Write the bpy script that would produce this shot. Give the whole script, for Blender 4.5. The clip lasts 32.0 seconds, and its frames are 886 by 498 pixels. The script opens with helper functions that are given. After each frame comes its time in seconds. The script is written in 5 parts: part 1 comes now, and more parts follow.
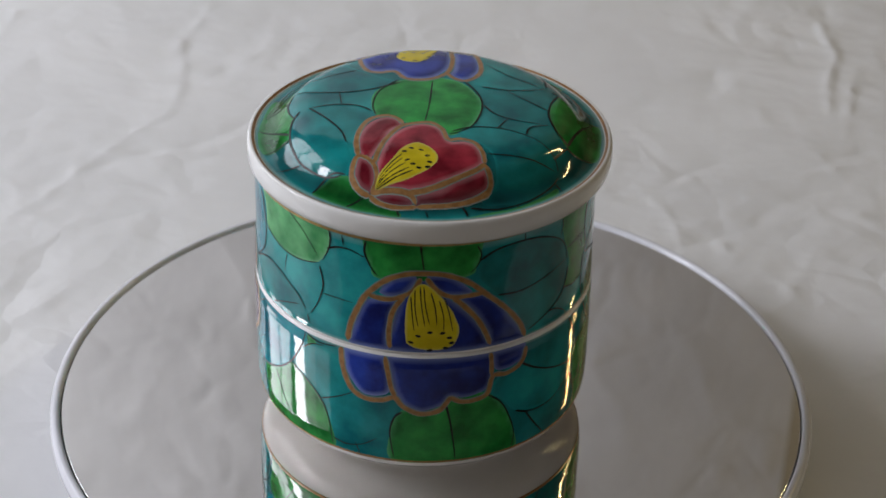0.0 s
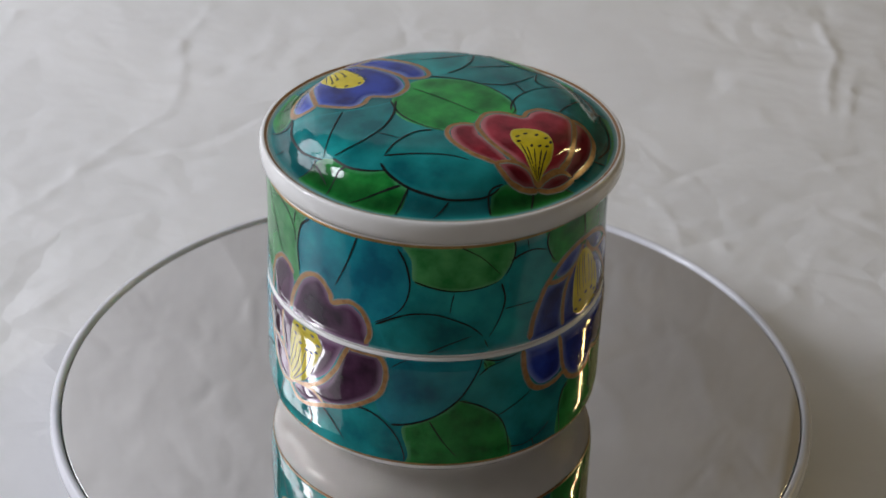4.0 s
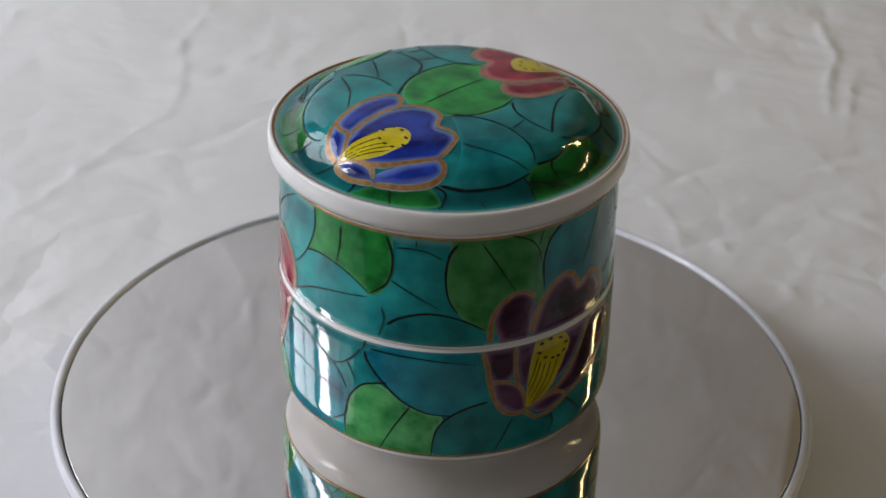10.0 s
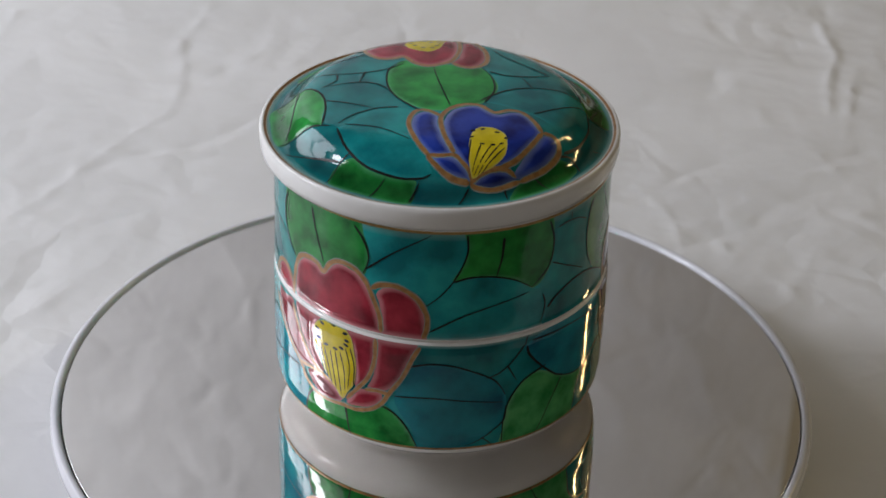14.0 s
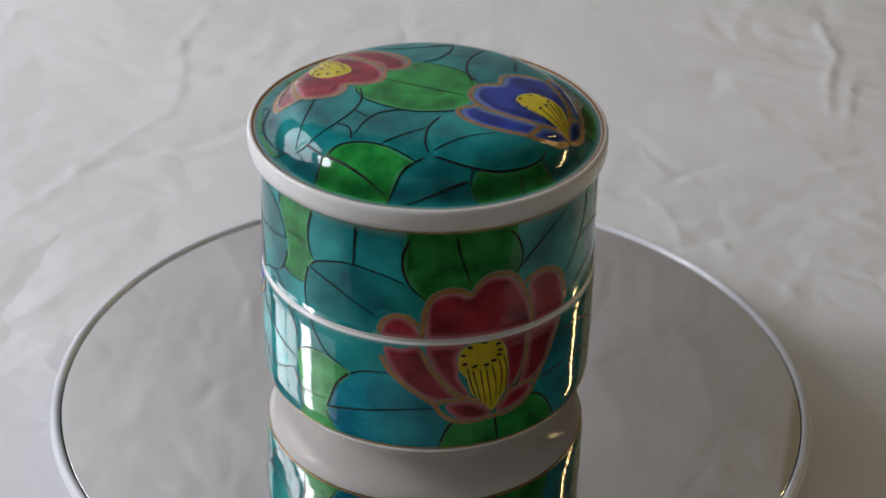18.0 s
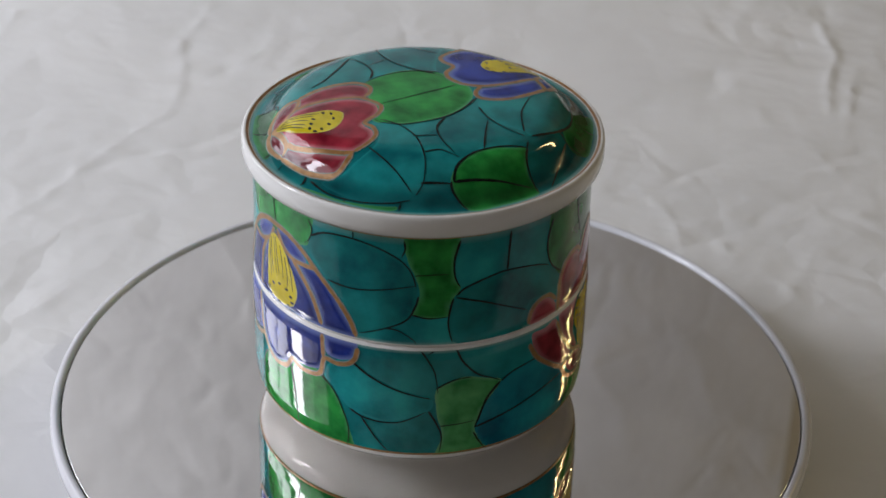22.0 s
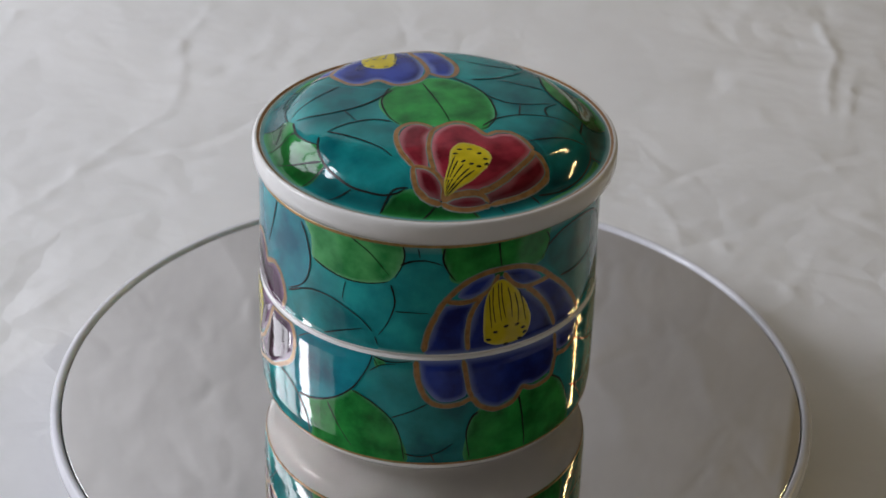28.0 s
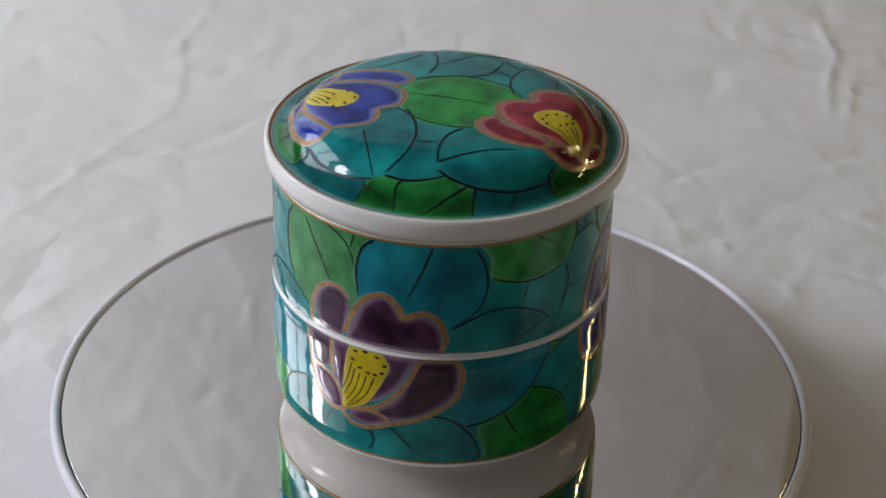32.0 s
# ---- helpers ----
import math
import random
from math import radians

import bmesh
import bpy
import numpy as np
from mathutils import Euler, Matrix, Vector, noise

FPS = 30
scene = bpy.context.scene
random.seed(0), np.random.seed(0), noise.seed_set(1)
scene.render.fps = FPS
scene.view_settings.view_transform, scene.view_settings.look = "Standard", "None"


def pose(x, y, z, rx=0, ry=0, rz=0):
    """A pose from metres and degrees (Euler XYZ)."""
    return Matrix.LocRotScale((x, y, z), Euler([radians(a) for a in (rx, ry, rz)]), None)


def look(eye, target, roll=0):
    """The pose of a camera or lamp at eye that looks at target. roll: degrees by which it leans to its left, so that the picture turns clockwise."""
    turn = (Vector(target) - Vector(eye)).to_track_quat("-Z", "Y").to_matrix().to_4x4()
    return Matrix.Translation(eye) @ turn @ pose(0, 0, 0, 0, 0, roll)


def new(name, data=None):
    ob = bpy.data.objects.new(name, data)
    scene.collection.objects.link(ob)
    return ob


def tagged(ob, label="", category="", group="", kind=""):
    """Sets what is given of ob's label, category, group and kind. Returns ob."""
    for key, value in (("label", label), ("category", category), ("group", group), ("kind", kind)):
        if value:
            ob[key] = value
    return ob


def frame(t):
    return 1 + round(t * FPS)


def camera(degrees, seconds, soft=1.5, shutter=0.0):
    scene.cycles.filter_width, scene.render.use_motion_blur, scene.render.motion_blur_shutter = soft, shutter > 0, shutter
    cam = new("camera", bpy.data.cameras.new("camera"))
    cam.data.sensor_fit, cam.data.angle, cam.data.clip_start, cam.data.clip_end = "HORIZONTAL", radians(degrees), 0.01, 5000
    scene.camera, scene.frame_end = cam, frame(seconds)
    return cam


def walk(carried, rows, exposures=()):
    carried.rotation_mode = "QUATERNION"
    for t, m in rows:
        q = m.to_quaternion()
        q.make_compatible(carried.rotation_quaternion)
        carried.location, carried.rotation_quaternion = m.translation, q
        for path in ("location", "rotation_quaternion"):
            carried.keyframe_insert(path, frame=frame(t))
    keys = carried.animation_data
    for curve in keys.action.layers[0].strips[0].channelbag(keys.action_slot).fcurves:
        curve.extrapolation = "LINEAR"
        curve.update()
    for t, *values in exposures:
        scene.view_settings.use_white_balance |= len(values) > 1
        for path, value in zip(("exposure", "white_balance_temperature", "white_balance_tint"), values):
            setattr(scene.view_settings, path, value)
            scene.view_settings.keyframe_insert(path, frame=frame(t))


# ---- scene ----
cam = camera(27.09, 32.0, soft=1.6)
cam.data.dof.use_dof, cam.data.dof.focus_distance, cam.data.dof.aperture_fstop = True, 0.555, 20.0
walk(cam, [(0, look((0.0, -0.50463, 0.36334), (0.00298, 0.0068, 0.0496), 1.54)),
           (32, look((0.0, -0.50463, 0.36334), (0.00298, 0.0068, 0.0496), 1.54))])

# ---- light: a wide daylight window on one side, a narrow gap of warm light on the other, plus added fill ----
scene.view_settings.exposure = 0.0
scene.cycles.blur_glossy = 0.0
world = bpy.data.worlds.new("room_air")
world.use_nodes = True
world.node_tree.nodes["Background"].inputs[0].default_value = (0.55, 0.56, 0.6, 1)
world.node_tree.nodes["Background"].inputs[1].default_value = 0.02
scene.world = world


def area_lamp(name, x, y, z, wide, high, turn, colour, watts):
    data = bpy.data.lights.new(name, "AREA")
    data.shape, data.size, data.size_y = "RECTANGLE", wide, high
    data.color, data.energy = colour, watts
    ob = new(name, data)
    ob.matrix_world = pose(x, y, z) @ pose(0, 0, 0, 0, 0, turn) @ pose(0, 0, 0, 90, 0, 0)
    return ob


area_lamp("window_daylight", -1.12, -0.01, 0.69, 0.18, 0.58, -90, (0.885, 0.908, 1.0), 8.5)
area_lamp("window_daylight", -1.12, 0.31, 0.69, 0.24, 0.58, -90, (0.875, 0.908, 1.0), 3.05)
area_lamp("window_daylight", -1.12, 0.645, 0.69, 0.37, 0.58, -90, (0.875, 0.908, 1.0), 3.9)
# two added fill lamps that lift the left front of the box
area_lamp("fill_light", -1.12, -0.215, 0.69, 0.19, 0.58, -90, (0.9, 0.91, 0.98), 1.0)
area_lamp("fill_light", -1.12, -0.435, 0.69, 0.23, 0.58, -90, (0.9, 0.91, 0.98), 0.75)
area_lamp("door_gap_light", 1.66, 1.05, 1.25, 0.04, 0.72, 90, (1.0, 0.8, 0.38), 6.2)


# ---- materials ----
def material(name, rough=0.5, metal=0.0):
    m = bpy.data.materials.new(name)
    m.use_nodes = True
    n = m.node_tree.nodes
    b = n["Principled BSDF"]
    b.inputs["Roughness"].default_value, b.inputs["Metallic"].default_value = rough, metal
    return m, m.node_tree, b


def noise_mix(tree, low, high, scale, detail=3.0, start=0.35, stop=0.65, coords="Object"):
    n, l = tree.nodes, tree.links
    tc = n.new("ShaderNodeTexCoord")
    tex = n.new("ShaderNodeTexNoise")
    tex.inputs["Scale"].default_value, tex.inputs["Detail"].default_value = scale, detail
    ramp = n.new("ShaderNodeValToRGB")
    ramp.color_ramp.elements[0].position, ramp.color_ramp.elements[1].position = start, stop
    ramp.color_ramp.elements[0].color, ramp.color_ramp.elements[1].color = (*low, 1), (*high, 1)
    l.new(tc.outputs[coords], tex.inputs["Vector"])
    l.new(tex.outputs["Fac"], ramp.inputs["Fac"])
    return ramp.outputs["Color"], tex.outputs["Fac"]


def bump(tree, bsdf, scale, strength, distance, detail=2.0):
    n, l = tree.nodes, tree.links
    tc = n.new("ShaderNodeTexCoord")
    tex = n.new("ShaderNodeTexNoise")
    tex.inputs["Scale"].default_value, tex.inputs["Detail"].default_value = scale, detail
    bp = n.new("ShaderNodeBump")
    bp.inputs["Strength"].default_value, bp.inputs["Distance"].default_value = strength, distance
    l.new(tc.outputs["Object"], tex.inputs["Vector"])
    l.new(tex.outputs["Fac"], bp.inputs["Height"])
    l.new(bp.outputs["Normal"], bsdf.inputs["Normal"])


def plain(name, low, high, scale, rough, metal=0.0, bumps=None):
    m, tree, b = material(name, rough, metal)
    colour, _ = noise_mix(tree, low, high, scale)
    tree.links.new(colour, b.inputs["Base Color"])
    if bumps:
        bump(tree, b, *bumps)
    return m


def enamel(name, thin, low, high, scale=140, rough=0.07):
    """Overglaze enamel: pools of colour of uneven depth that thin towards the rim of their field."""
    m, tree, b = material(name, rough)
    n, l = tree.nodes, tree.links
    colour, _ = noise_mix(tree, low, high, scale, 4.0, 0.33, 0.67)
    rim = n.new("ShaderNodeAttribute")
    rim.attribute_name = "depth"
    mix = n.new("ShaderNodeMix")
    mix.data_type = "RGBA"
    mix.inputs["A"].default_value = (*thin, 1)
    l.new(rim.outputs["Fac"], mix.inputs["Factor"])
    l.new(colour, mix.inputs["B"])
    # darkens the lid's hollow: thick enamel and painted shade together
    pool_shade = n.new("ShaderNodeAttribute")
    pool_shade.attribute_name = "pool_shade"
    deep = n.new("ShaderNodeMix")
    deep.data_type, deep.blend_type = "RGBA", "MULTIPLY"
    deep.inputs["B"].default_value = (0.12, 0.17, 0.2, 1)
    l.new(pool_shade.outputs["Fac"], deep.inputs["Factor"])
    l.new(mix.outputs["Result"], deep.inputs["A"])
    info = n.new("ShaderNodeObjectInfo")
    strength = n.new("ShaderNodeMapRange")
    strength.inputs["To Min"].default_value, strength.inputs["To Max"].default_value = 0.8, 1.16
    tone = n.new("ShaderNodeHueSaturation")
    l.new(info.outputs["Random"], strength.inputs["Value"])
    l.new(strength.outputs["Result"], tone.inputs["Value"])
    l.new(deep.outputs["Result"], tone.inputs["Color"])
    l.new(tone.outputs["Color"], b.inputs["Base Color"])
    bump(tree, b, 120, 0.17, 0.0006, 2.0)
    b.inputs["Specular IOR Level"].default_value = 0.36
    return m


PORCELAIN = plain("white_porcelain_glaze", (0.82, 0.815, 0.805), (0.86, 0.855, 0.845), 60, 0.09, bumps=(220, 0.06, 0.0003))
TEAL = enamel("teal_enamel", (0.3, 0.5, 0.47), (0.002, 0.145, 0.165), (0.018, 0.36, 0.36), 70)
PAPER, ptree, pb = material("crumpled_paper", 0.36)
MIRROR = plain("mirror_silver", (0.73, 0.71, 0.69), (0.77, 0.75, 0.73), 30, 0.015, 1.0)
RIM = plain("pearl_grey_plastic", (0.72, 0.72, 0.77), (0.78, 0.78, 0.83), 40, 0.2)
DARK = plain("dark_seam", (0.02, 0.02, 0.02), (0.03, 0.03, 0.03), 90, 0.6)
GILT = plain("bright_gilding", (0.38, 0.23, 0.08), (0.52, 0.33, 0.12), 300, 0.32, 0.4)
GOLD = plain("worn_gold_paint", (0.27, 0.13, 0.04), (0.41, 0.215, 0.075), 500, 0.3, 0.15)
# unseen ceiling: tone kept dark to cut the fill light
CEILING = plain("low_fill_plaster", (0.16, 0.145, 0.12), (0.19, 0.17, 0.145), 3, 0.9)
# separate tones for unseen walls, set to steer fill light and reflections
NORTH_TONE = plain("north_fill_plaster", (0.38, 0.35, 0.3), (0.43, 0.4, 0.35), 3, 0.9)
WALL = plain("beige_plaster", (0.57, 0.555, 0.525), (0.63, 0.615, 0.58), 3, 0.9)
BROWN = plain("brown_panelling", (0.11, 0.08, 0.045), (0.14, 0.105, 0.06), 3, 0.8)
colour, _ = noise_mix(ptree, (0.77, 0.77, 0.775), (0.84, 0.84, 0.845), 9, 6.0)
ptree.links.new(colour, pb.inputs["Base Color"])
bump(ptree, pb, 48, 0.17, 0.004, 5.0)
# small facets of crushed paper
facets = ptree.nodes.new("ShaderNodeTexVoronoi")
facets.feature = "DISTANCE_TO_EDGE"
facets.inputs["Scale"].default_value = 21
warp = ptree.nodes.new("ShaderNodeTexNoise")
warp.inputs["Scale"].default_value, warp.inputs["Detail"].default_value = 9, 4
spread = ptree.nodes.new("ShaderNodeVectorMath")
spread.operation, spread.inputs[1].default_value = "MULTIPLY_ADD", (0.12, 0.12, 0.12)
place = ptree.nodes.new("ShaderNodeTexCoord")
ptree.links.new(place.outputs["Object"], warp.inputs["Vector"])
ptree.links.new(warp.outputs["Color"], spread.inputs[0])
ptree.links.new(place.outputs["Object"], spread.inputs[2])
ptree.links.new(spread.outputs["Vector"], facets.inputs["Vector"])
ridge = ptree.nodes.new("ShaderNodeMapRange")
ridge.inputs["From Max"].default_value = 0.25
ptree.links.new(facets.outputs["Distance"], ridge.inputs["Value"])
press = ptree.nodes.new("ShaderNodeBump")
press.inputs["Strength"].default_value, press.inputs["Distance"].default_value = 0.1, 0.0035
where, _ = noise_mix(ptree, (0.06, 0.06, 0.06), (0.3, 0.3, 0.3), 6, 2.0, 0.43, 0.66)
ptree.links.new(where, press.inputs["Strength"])
ptree.links.new(ridge.outputs["Result"], press.inputs["Height"])
ptree.links.new(press.outputs["Normal"], next(n for n in ptree.nodes if n.type == "BUMP" and n != press).inputs["Normal"])


# ---- building helpers ----
def mesh_of(name, bm):
    data = bpy.data.meshes.new(name)
    bm.to_mesh(data)
    bm.free()
    return data


def part(name, bm, mat, parent=None, label="", smooth=True):
    data = mesh_of(name, bm)
    for m in mat if isinstance(mat, (list, tuple)) else [mat]:
        data.materials.append(m)
    if smooth:
        data.shade_smooth()
    ob = new(name, data)
    ob.parent = parent
    return tagged(ob, label)


def soften(points, steps=6, closed=False):
    """A smooth curve through a few points."""
    p = [Vector(q) for q in points]
    n = len(p)
    out = []
    for i in range(n if closed else n - 1):
        if closed:
            a, b, c, d = p[i - 1], p[i], p[(i + 1) % n], p[(i + 2) % n]
        else:
            a, b, c, d = p[max(i - 1, 0)], p[i], p[i + 1], p[min(i + 2, n - 1)]
        for k in range(steps):
            t = k / steps
            out.append(0.5 * (2 * b + (c - a) * t + (2 * a - 5 * b + 4 * c - d) * t * t + (3 * b - a - 3 * c + d) * t ** 3))
    if not closed:
        out.append(p[-1])
    return out


def revolve(profile, n=280, centre=(0, 0), closed=False):
    """A turned form from (radius, height) pairs, in metres. Each pair may carry a material index for the band above it."""
    bm = bmesh.new()
    rings = []
    for r, z, *_ in profile:
        if r < 1e-6:
            rings.append([bm.verts.new((centre[0], centre[1], z))])
        else:
            rings.append([bm.verts.new((centre[0] + r * math.cos(math.tau * k / n), centre[1] + r * math.sin(math.tau * k / n), z)) for k in range(n)])
    for i in range(len(rings) - (0 if closed else 1)):
        a, b = rings[i], rings[(i + 1) % len(rings)]
        slot = int(profile[i][2]) if len(profile[i]) > 2 else 0
        for k in range(n):
            q = (k + 1) % n
            if len(a) == 1 and len(b) == 1:
                break
            v = [a[0], b[q], b[k]] if len(a) == 1 else [a[k], a[q], b[0]] if len(b) == 1 else [a[k], a[q], b[q], b[k]]
            f = bm.faces.new(v)
            f.material_index = slot
    bmesh.ops.recalc_face_normals(bm, faces=bm.faces)
    return bm


def box(x0, y0, z0, x1, y1, z1):
    bm = bmesh.new()
    bmesh.ops.create_cube(bm, size=1, matrix=Matrix.LocRotScale(((x0 + x1) / 2, (y0 + y1) / 2, (z0 + z1) / 2), None, (x1 - x0, y1 - y0, z1 - z0)))
    return bm


MM = 0.001
GROUND = -0.024

# ---- the room round the table top ----
W, SOUTH, TOP = 1.7, -1.1, 1.9
tagged(part("floor", box(-W, -W, GROUND - 0.1, W, W, GROUND - 0.004), BROWN, smooth=False), "brown table top under the paper", "floor", kind="structure")
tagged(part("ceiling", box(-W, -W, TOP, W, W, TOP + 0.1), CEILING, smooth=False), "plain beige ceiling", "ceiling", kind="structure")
tagged(part("wall_south", box(-W - 0.1, SOUTH - 0.1, GROUND - 0.1, W + 0.1, SOUTH, TOP), WALL, smooth=False), "plain beige wall", "wall", kind="structure")
tagged(part("wall_north", box(-W - 0.1, W, GROUND - 0.1, W + 0.1, W + 0.1, TOP), NORTH_TONE, smooth=False), "plain beige wall", "wall", kind="structure")


def wall_with_opening(name, x0, x1, y0, y1, z0, z1, mat, label):
    bm = box(x0, -W, GROUND - 0.1, x1, y0, TOP)
    for b in ((x0, y1, GROUND - 0.1, x1, W, TOP), (x0, y0, GROUND - 0.1, x1, y1, z0), (x0, y0, z1, x1, y1, TOP)):
        other = box(*b)
        data = mesh_of("piece", other)
        bm.from_mesh(data)
        bpy.data.meshes.remove(data)
    return tagged(part(name, bm, mat, smooth=False), label, "wall", kind="structure")


# the opening runs on south to hold the added fill lamps
wall_with_opening("wall_west", -1.2, -1.1, -0.56, 0.835, 0.39, 0.99, WALL, "plain beige wall with a window opening")
wall_with_opening("wall_east", W, W + 0.1, 1.02, 1.08, 0.89, 1.61, BROWN, "plain brown wall with a narrow door gap")
tagged(part("window_1", box(-1.2, -0.56, 0.39, -1.19, 0.835, 0.99), PORCELAIN, smooth=False), "white blind outside the daylight window", "window", kind="structure")
tagged(part("door_1", box(W + 0.09, 1.02, 0.89, W + 0.1, 1.08, 1.61), PORCELAIN, smooth=False), "narrow gap of a door ajar", "door", kind="structure")

# ---- the paper ----
BEND, WALL_Y, RISE = 0.6, 0.85, 0.62


FOLDS = []


def crease(high, wide, *way):
    """A sharp fold along a way over the paper that fades at its ends."""
    for k in range(len(way) - 1):
        FOLDS.append((*way[k], *way[k + 1], high, wide))


crease(0.00100, 0.0030, (-0.215, 0.354), (-0.213, 0.334), (-0.214, 0.318))
crease(-0.00060, 0.0040, (-0.211, 0.319), (-0.212, 0.306))
crease(0.00120, 0.0040, (-0.117, 0.356), (-0.120, 0.337))
crease(0.00110, 0.0030, (-0.120, 0.334), (-0.126, 0.310), (-0.121, 0.285), (-0.120, 0.259))
crease(-0.00060, 0.0050, (-0.121, 0.325), (-0.121, 0.299), (-0.116, 0.269), (-0.117, 0.256))
crease(0.00080, 0.0035, (-0.120, 0.259), (-0.122, 0.237), (-0.132, 0.221), (-0.141, 0.205), (-0.151, 0.187), (-0.159, 0.169), (-0.169, 0.152), (-0.179, 0.136))
crease(-0.00070, 0.0040, (-0.118, 0.236), (-0.125, 0.228), (-0.131, 0.217))
crease(-0.00090, 0.0045, (-0.086, 0.297), (-0.100, 0.285), (-0.113, 0.266))
crease(0.00070, 0.0040, (-0.077, 0.315), (-0.084, 0.306), (-0.094, 0.293))
crease(-0.00090, 0.0045, (-0.076, 0.242), (-0.093, 0.221), (-0.107, 0.209), (-0.130, 0.199), (-0.141, 0.191), (-0.151, 0.182))
crease(0.00070, 0.0040, (-0.093, 0.212), (-0.100, 0.206), (-0.116, 0.199), (-0.130, 0.191))
crease(-0.00090, 0.0035, (-0.197, 0.227), (-0.184, 0.232), (-0.176, 0.242))
crease(0.00080, 0.0050, (-0.193, 0.211), (-0.185, 0.218), (-0.175, 0.224))
crease(0.00080, 0.0030, (-0.156, 0.196), (-0.154, 0.179))
crease(-0.00050, 0.0040, (-0.163, 0.200), (-0.149, 0.210))
crease(0.00080, 0.0040, (-0.184, 0.186), (-0.179, 0.192))
crease(-0.00060, 0.0040, (-0.173, 0.165), (-0.160, 0.178))
crease(-0.00070, 0.0040, (-0.168, 0.085), (-0.158, 0.089), (-0.147, 0.094))
crease(0.00050, 0.0050, (-0.151, 0.076), (-0.140, 0.087))
crease(-0.00040, 0.0070, (-0.136, 0.142), (-0.114, 0.147), (-0.093, 0.152))
crease(0.00035, 0.0070, (-0.161, 0.128), (-0.136, 0.138))
crease(-0.00035, 0.0070, (-0.166, 0.107), (-0.146, 0.120))
crease(-0.00030, 0.0080, (-0.163, 0.254), (-0.141, 0.263), (-0.120, 0.268))
crease(0.00030, 0.0080, (-0.193, 0.289), (-0.155, 0.285))
crease(-0.00050, 0.0050, (-0.202, 0.333), (-0.192, 0.349))
crease(0.00040, 0.0060, (-0.160, 0.346), (-0.147, 0.304))
crease(-0.00060, 0.0040, (-0.152, 0.042), (-0.146, 0.053))
crease(0.00070, 0.0030, (-0.142, 0.025), (-0.137, 0.015))
crease(-0.00050, 0.0050, (-0.157, 0.056), (-0.149, 0.064))
crease(0.00050, 0.0040, (-0.145, -0.005), (-0.132, -0.020))
crease(-0.00080, 0.0035, (0.203, 0.392), (0.197, 0.354))
crease(0.00230, 0.0024, (0.193, 0.351), (0.194, 0.333), (0.195, 0.317))
crease(0.00140, 0.0026, (0.195, 0.317), (0.186, 0.286), (0.182, 0.257))
crease(-0.00050, 0.0040, (0.199, 0.319), (0.191, 0.285), (0.186, 0.261))
crease(0.00100, 0.0030, (0.202, 0.299), (0.196, 0.280), (0.187, 0.241))
crease(-0.00040, 0.0040, (0.204, 0.292), (0.196, 0.262), (0.190, 0.236))
crease(-0.00090, 0.0090, (0.189, 0.341), (0.172, 0.327), (0.172, 0.304))
crease(0.00070, 0.0050, (0.163, 0.307), (0.168, 0.311))
crease(-0.00090, 0.0050, (0.135, 0.302), (0.127, 0.271), (0.142, 0.284))
crease(0.00070, 0.0050, (0.144, 0.288), (0.129, 0.264))
crease(0.00060, 0.0040, (0.141, 0.376), (0.144, 0.360))
crease(-0.00050, 0.0060, (0.097, 0.337), (0.108, 0.305))
crease(-0.00100, 0.0035, (0.092, 0.178), (0.111, 0.194), (0.130, 0.207))
crease(0.00080, 0.0040, (0.096, 0.175), (0.113, 0.189))
crease(0.00100, 0.0026, (0.090, 0.173), (0.098, 0.157), (0.100, 0.140), (0.101, 0.129))
crease(-0.00060, 0.0040, (0.096, 0.172), (0.102, 0.150))
crease(-0.00050, 0.0060, (0.075, 0.148), (0.092, 0.161))
crease(0.00120, 0.0030, (0.121, 0.160), (0.125, 0.148))
crease(-0.00090, 0.0050, (0.102, 0.131), (0.114, 0.139), (0.132, 0.147), (0.140, 0.167))
crease(0.00100, 0.0030, (0.113, 0.145), (0.118, 0.130))
crease(-0.00090, 0.0045, (0.138, 0.161), (0.152, 0.173), (0.174, 0.185))
crease(0.00090, 0.0030, (0.166, 0.218), (0.172, 0.205), (0.177, 0.189))
crease(-0.00100, 0.0045, (0.171, 0.204), (0.186, 0.215), (0.203, 0.222))
crease(-0.00070, 0.0050, (0.160, 0.126), (0.186, 0.138))
crease(0.00100, 0.0030, (0.135, 0.111), (0.142, 0.096))
crease(-0.00060, 0.0050, (0.136, 0.111), (0.145, 0.123))
crease(-0.00050, 0.0070, (0.146, 0.082), (0.163, 0.094))
crease(0.00110, 0.0026, (0.144, 0.046), (0.149, 0.036))
crease(0.00090, 0.0030, (0.149, 0.023), (0.159, 0.032))
crease(-0.00060, 0.0080, (0.128, -0.015), (0.143, -0.007), (0.159, 0.001))
crease(0.00080, 0.0040, (0.148, 0.256), (0.151, 0.238))
crease(0.00035, 0.0100, (0.085, 0.258), (0.110, 0.264), (0.131, 0.263))
crease(-0.00050, 0.0060, (0.156, 0.237), (0.170, 0.227))
crease(0.00060, 0.0040, (0.164, 0.255), (0.165, 0.232))
crease(-0.00060, 0.0050, (0.185, 0.187), (0.194, 0.177))
crease(0.00070, 0.0040, (0.215, 0.331), (0.215, 0.305))
crease(0.00060, 0.0040, (0.173, 0.162), (0.186, 0.153))
crease(0.00070, 0.0030, (0.138, 0.032), (0.144, 0.026))
crease(-0.00060, 0.0040, (0.136, 0.012), (0.147, 0.017))
crease(0.00060, 0.0030, (0.142, -0.000), (0.153, 0.006))
crease(0.00070, 0.0030, (0.158, 0.054), (0.165, 0.047))
crease(-0.00060, 0.0040, (0.132, -0.001), (0.137, -0.019))
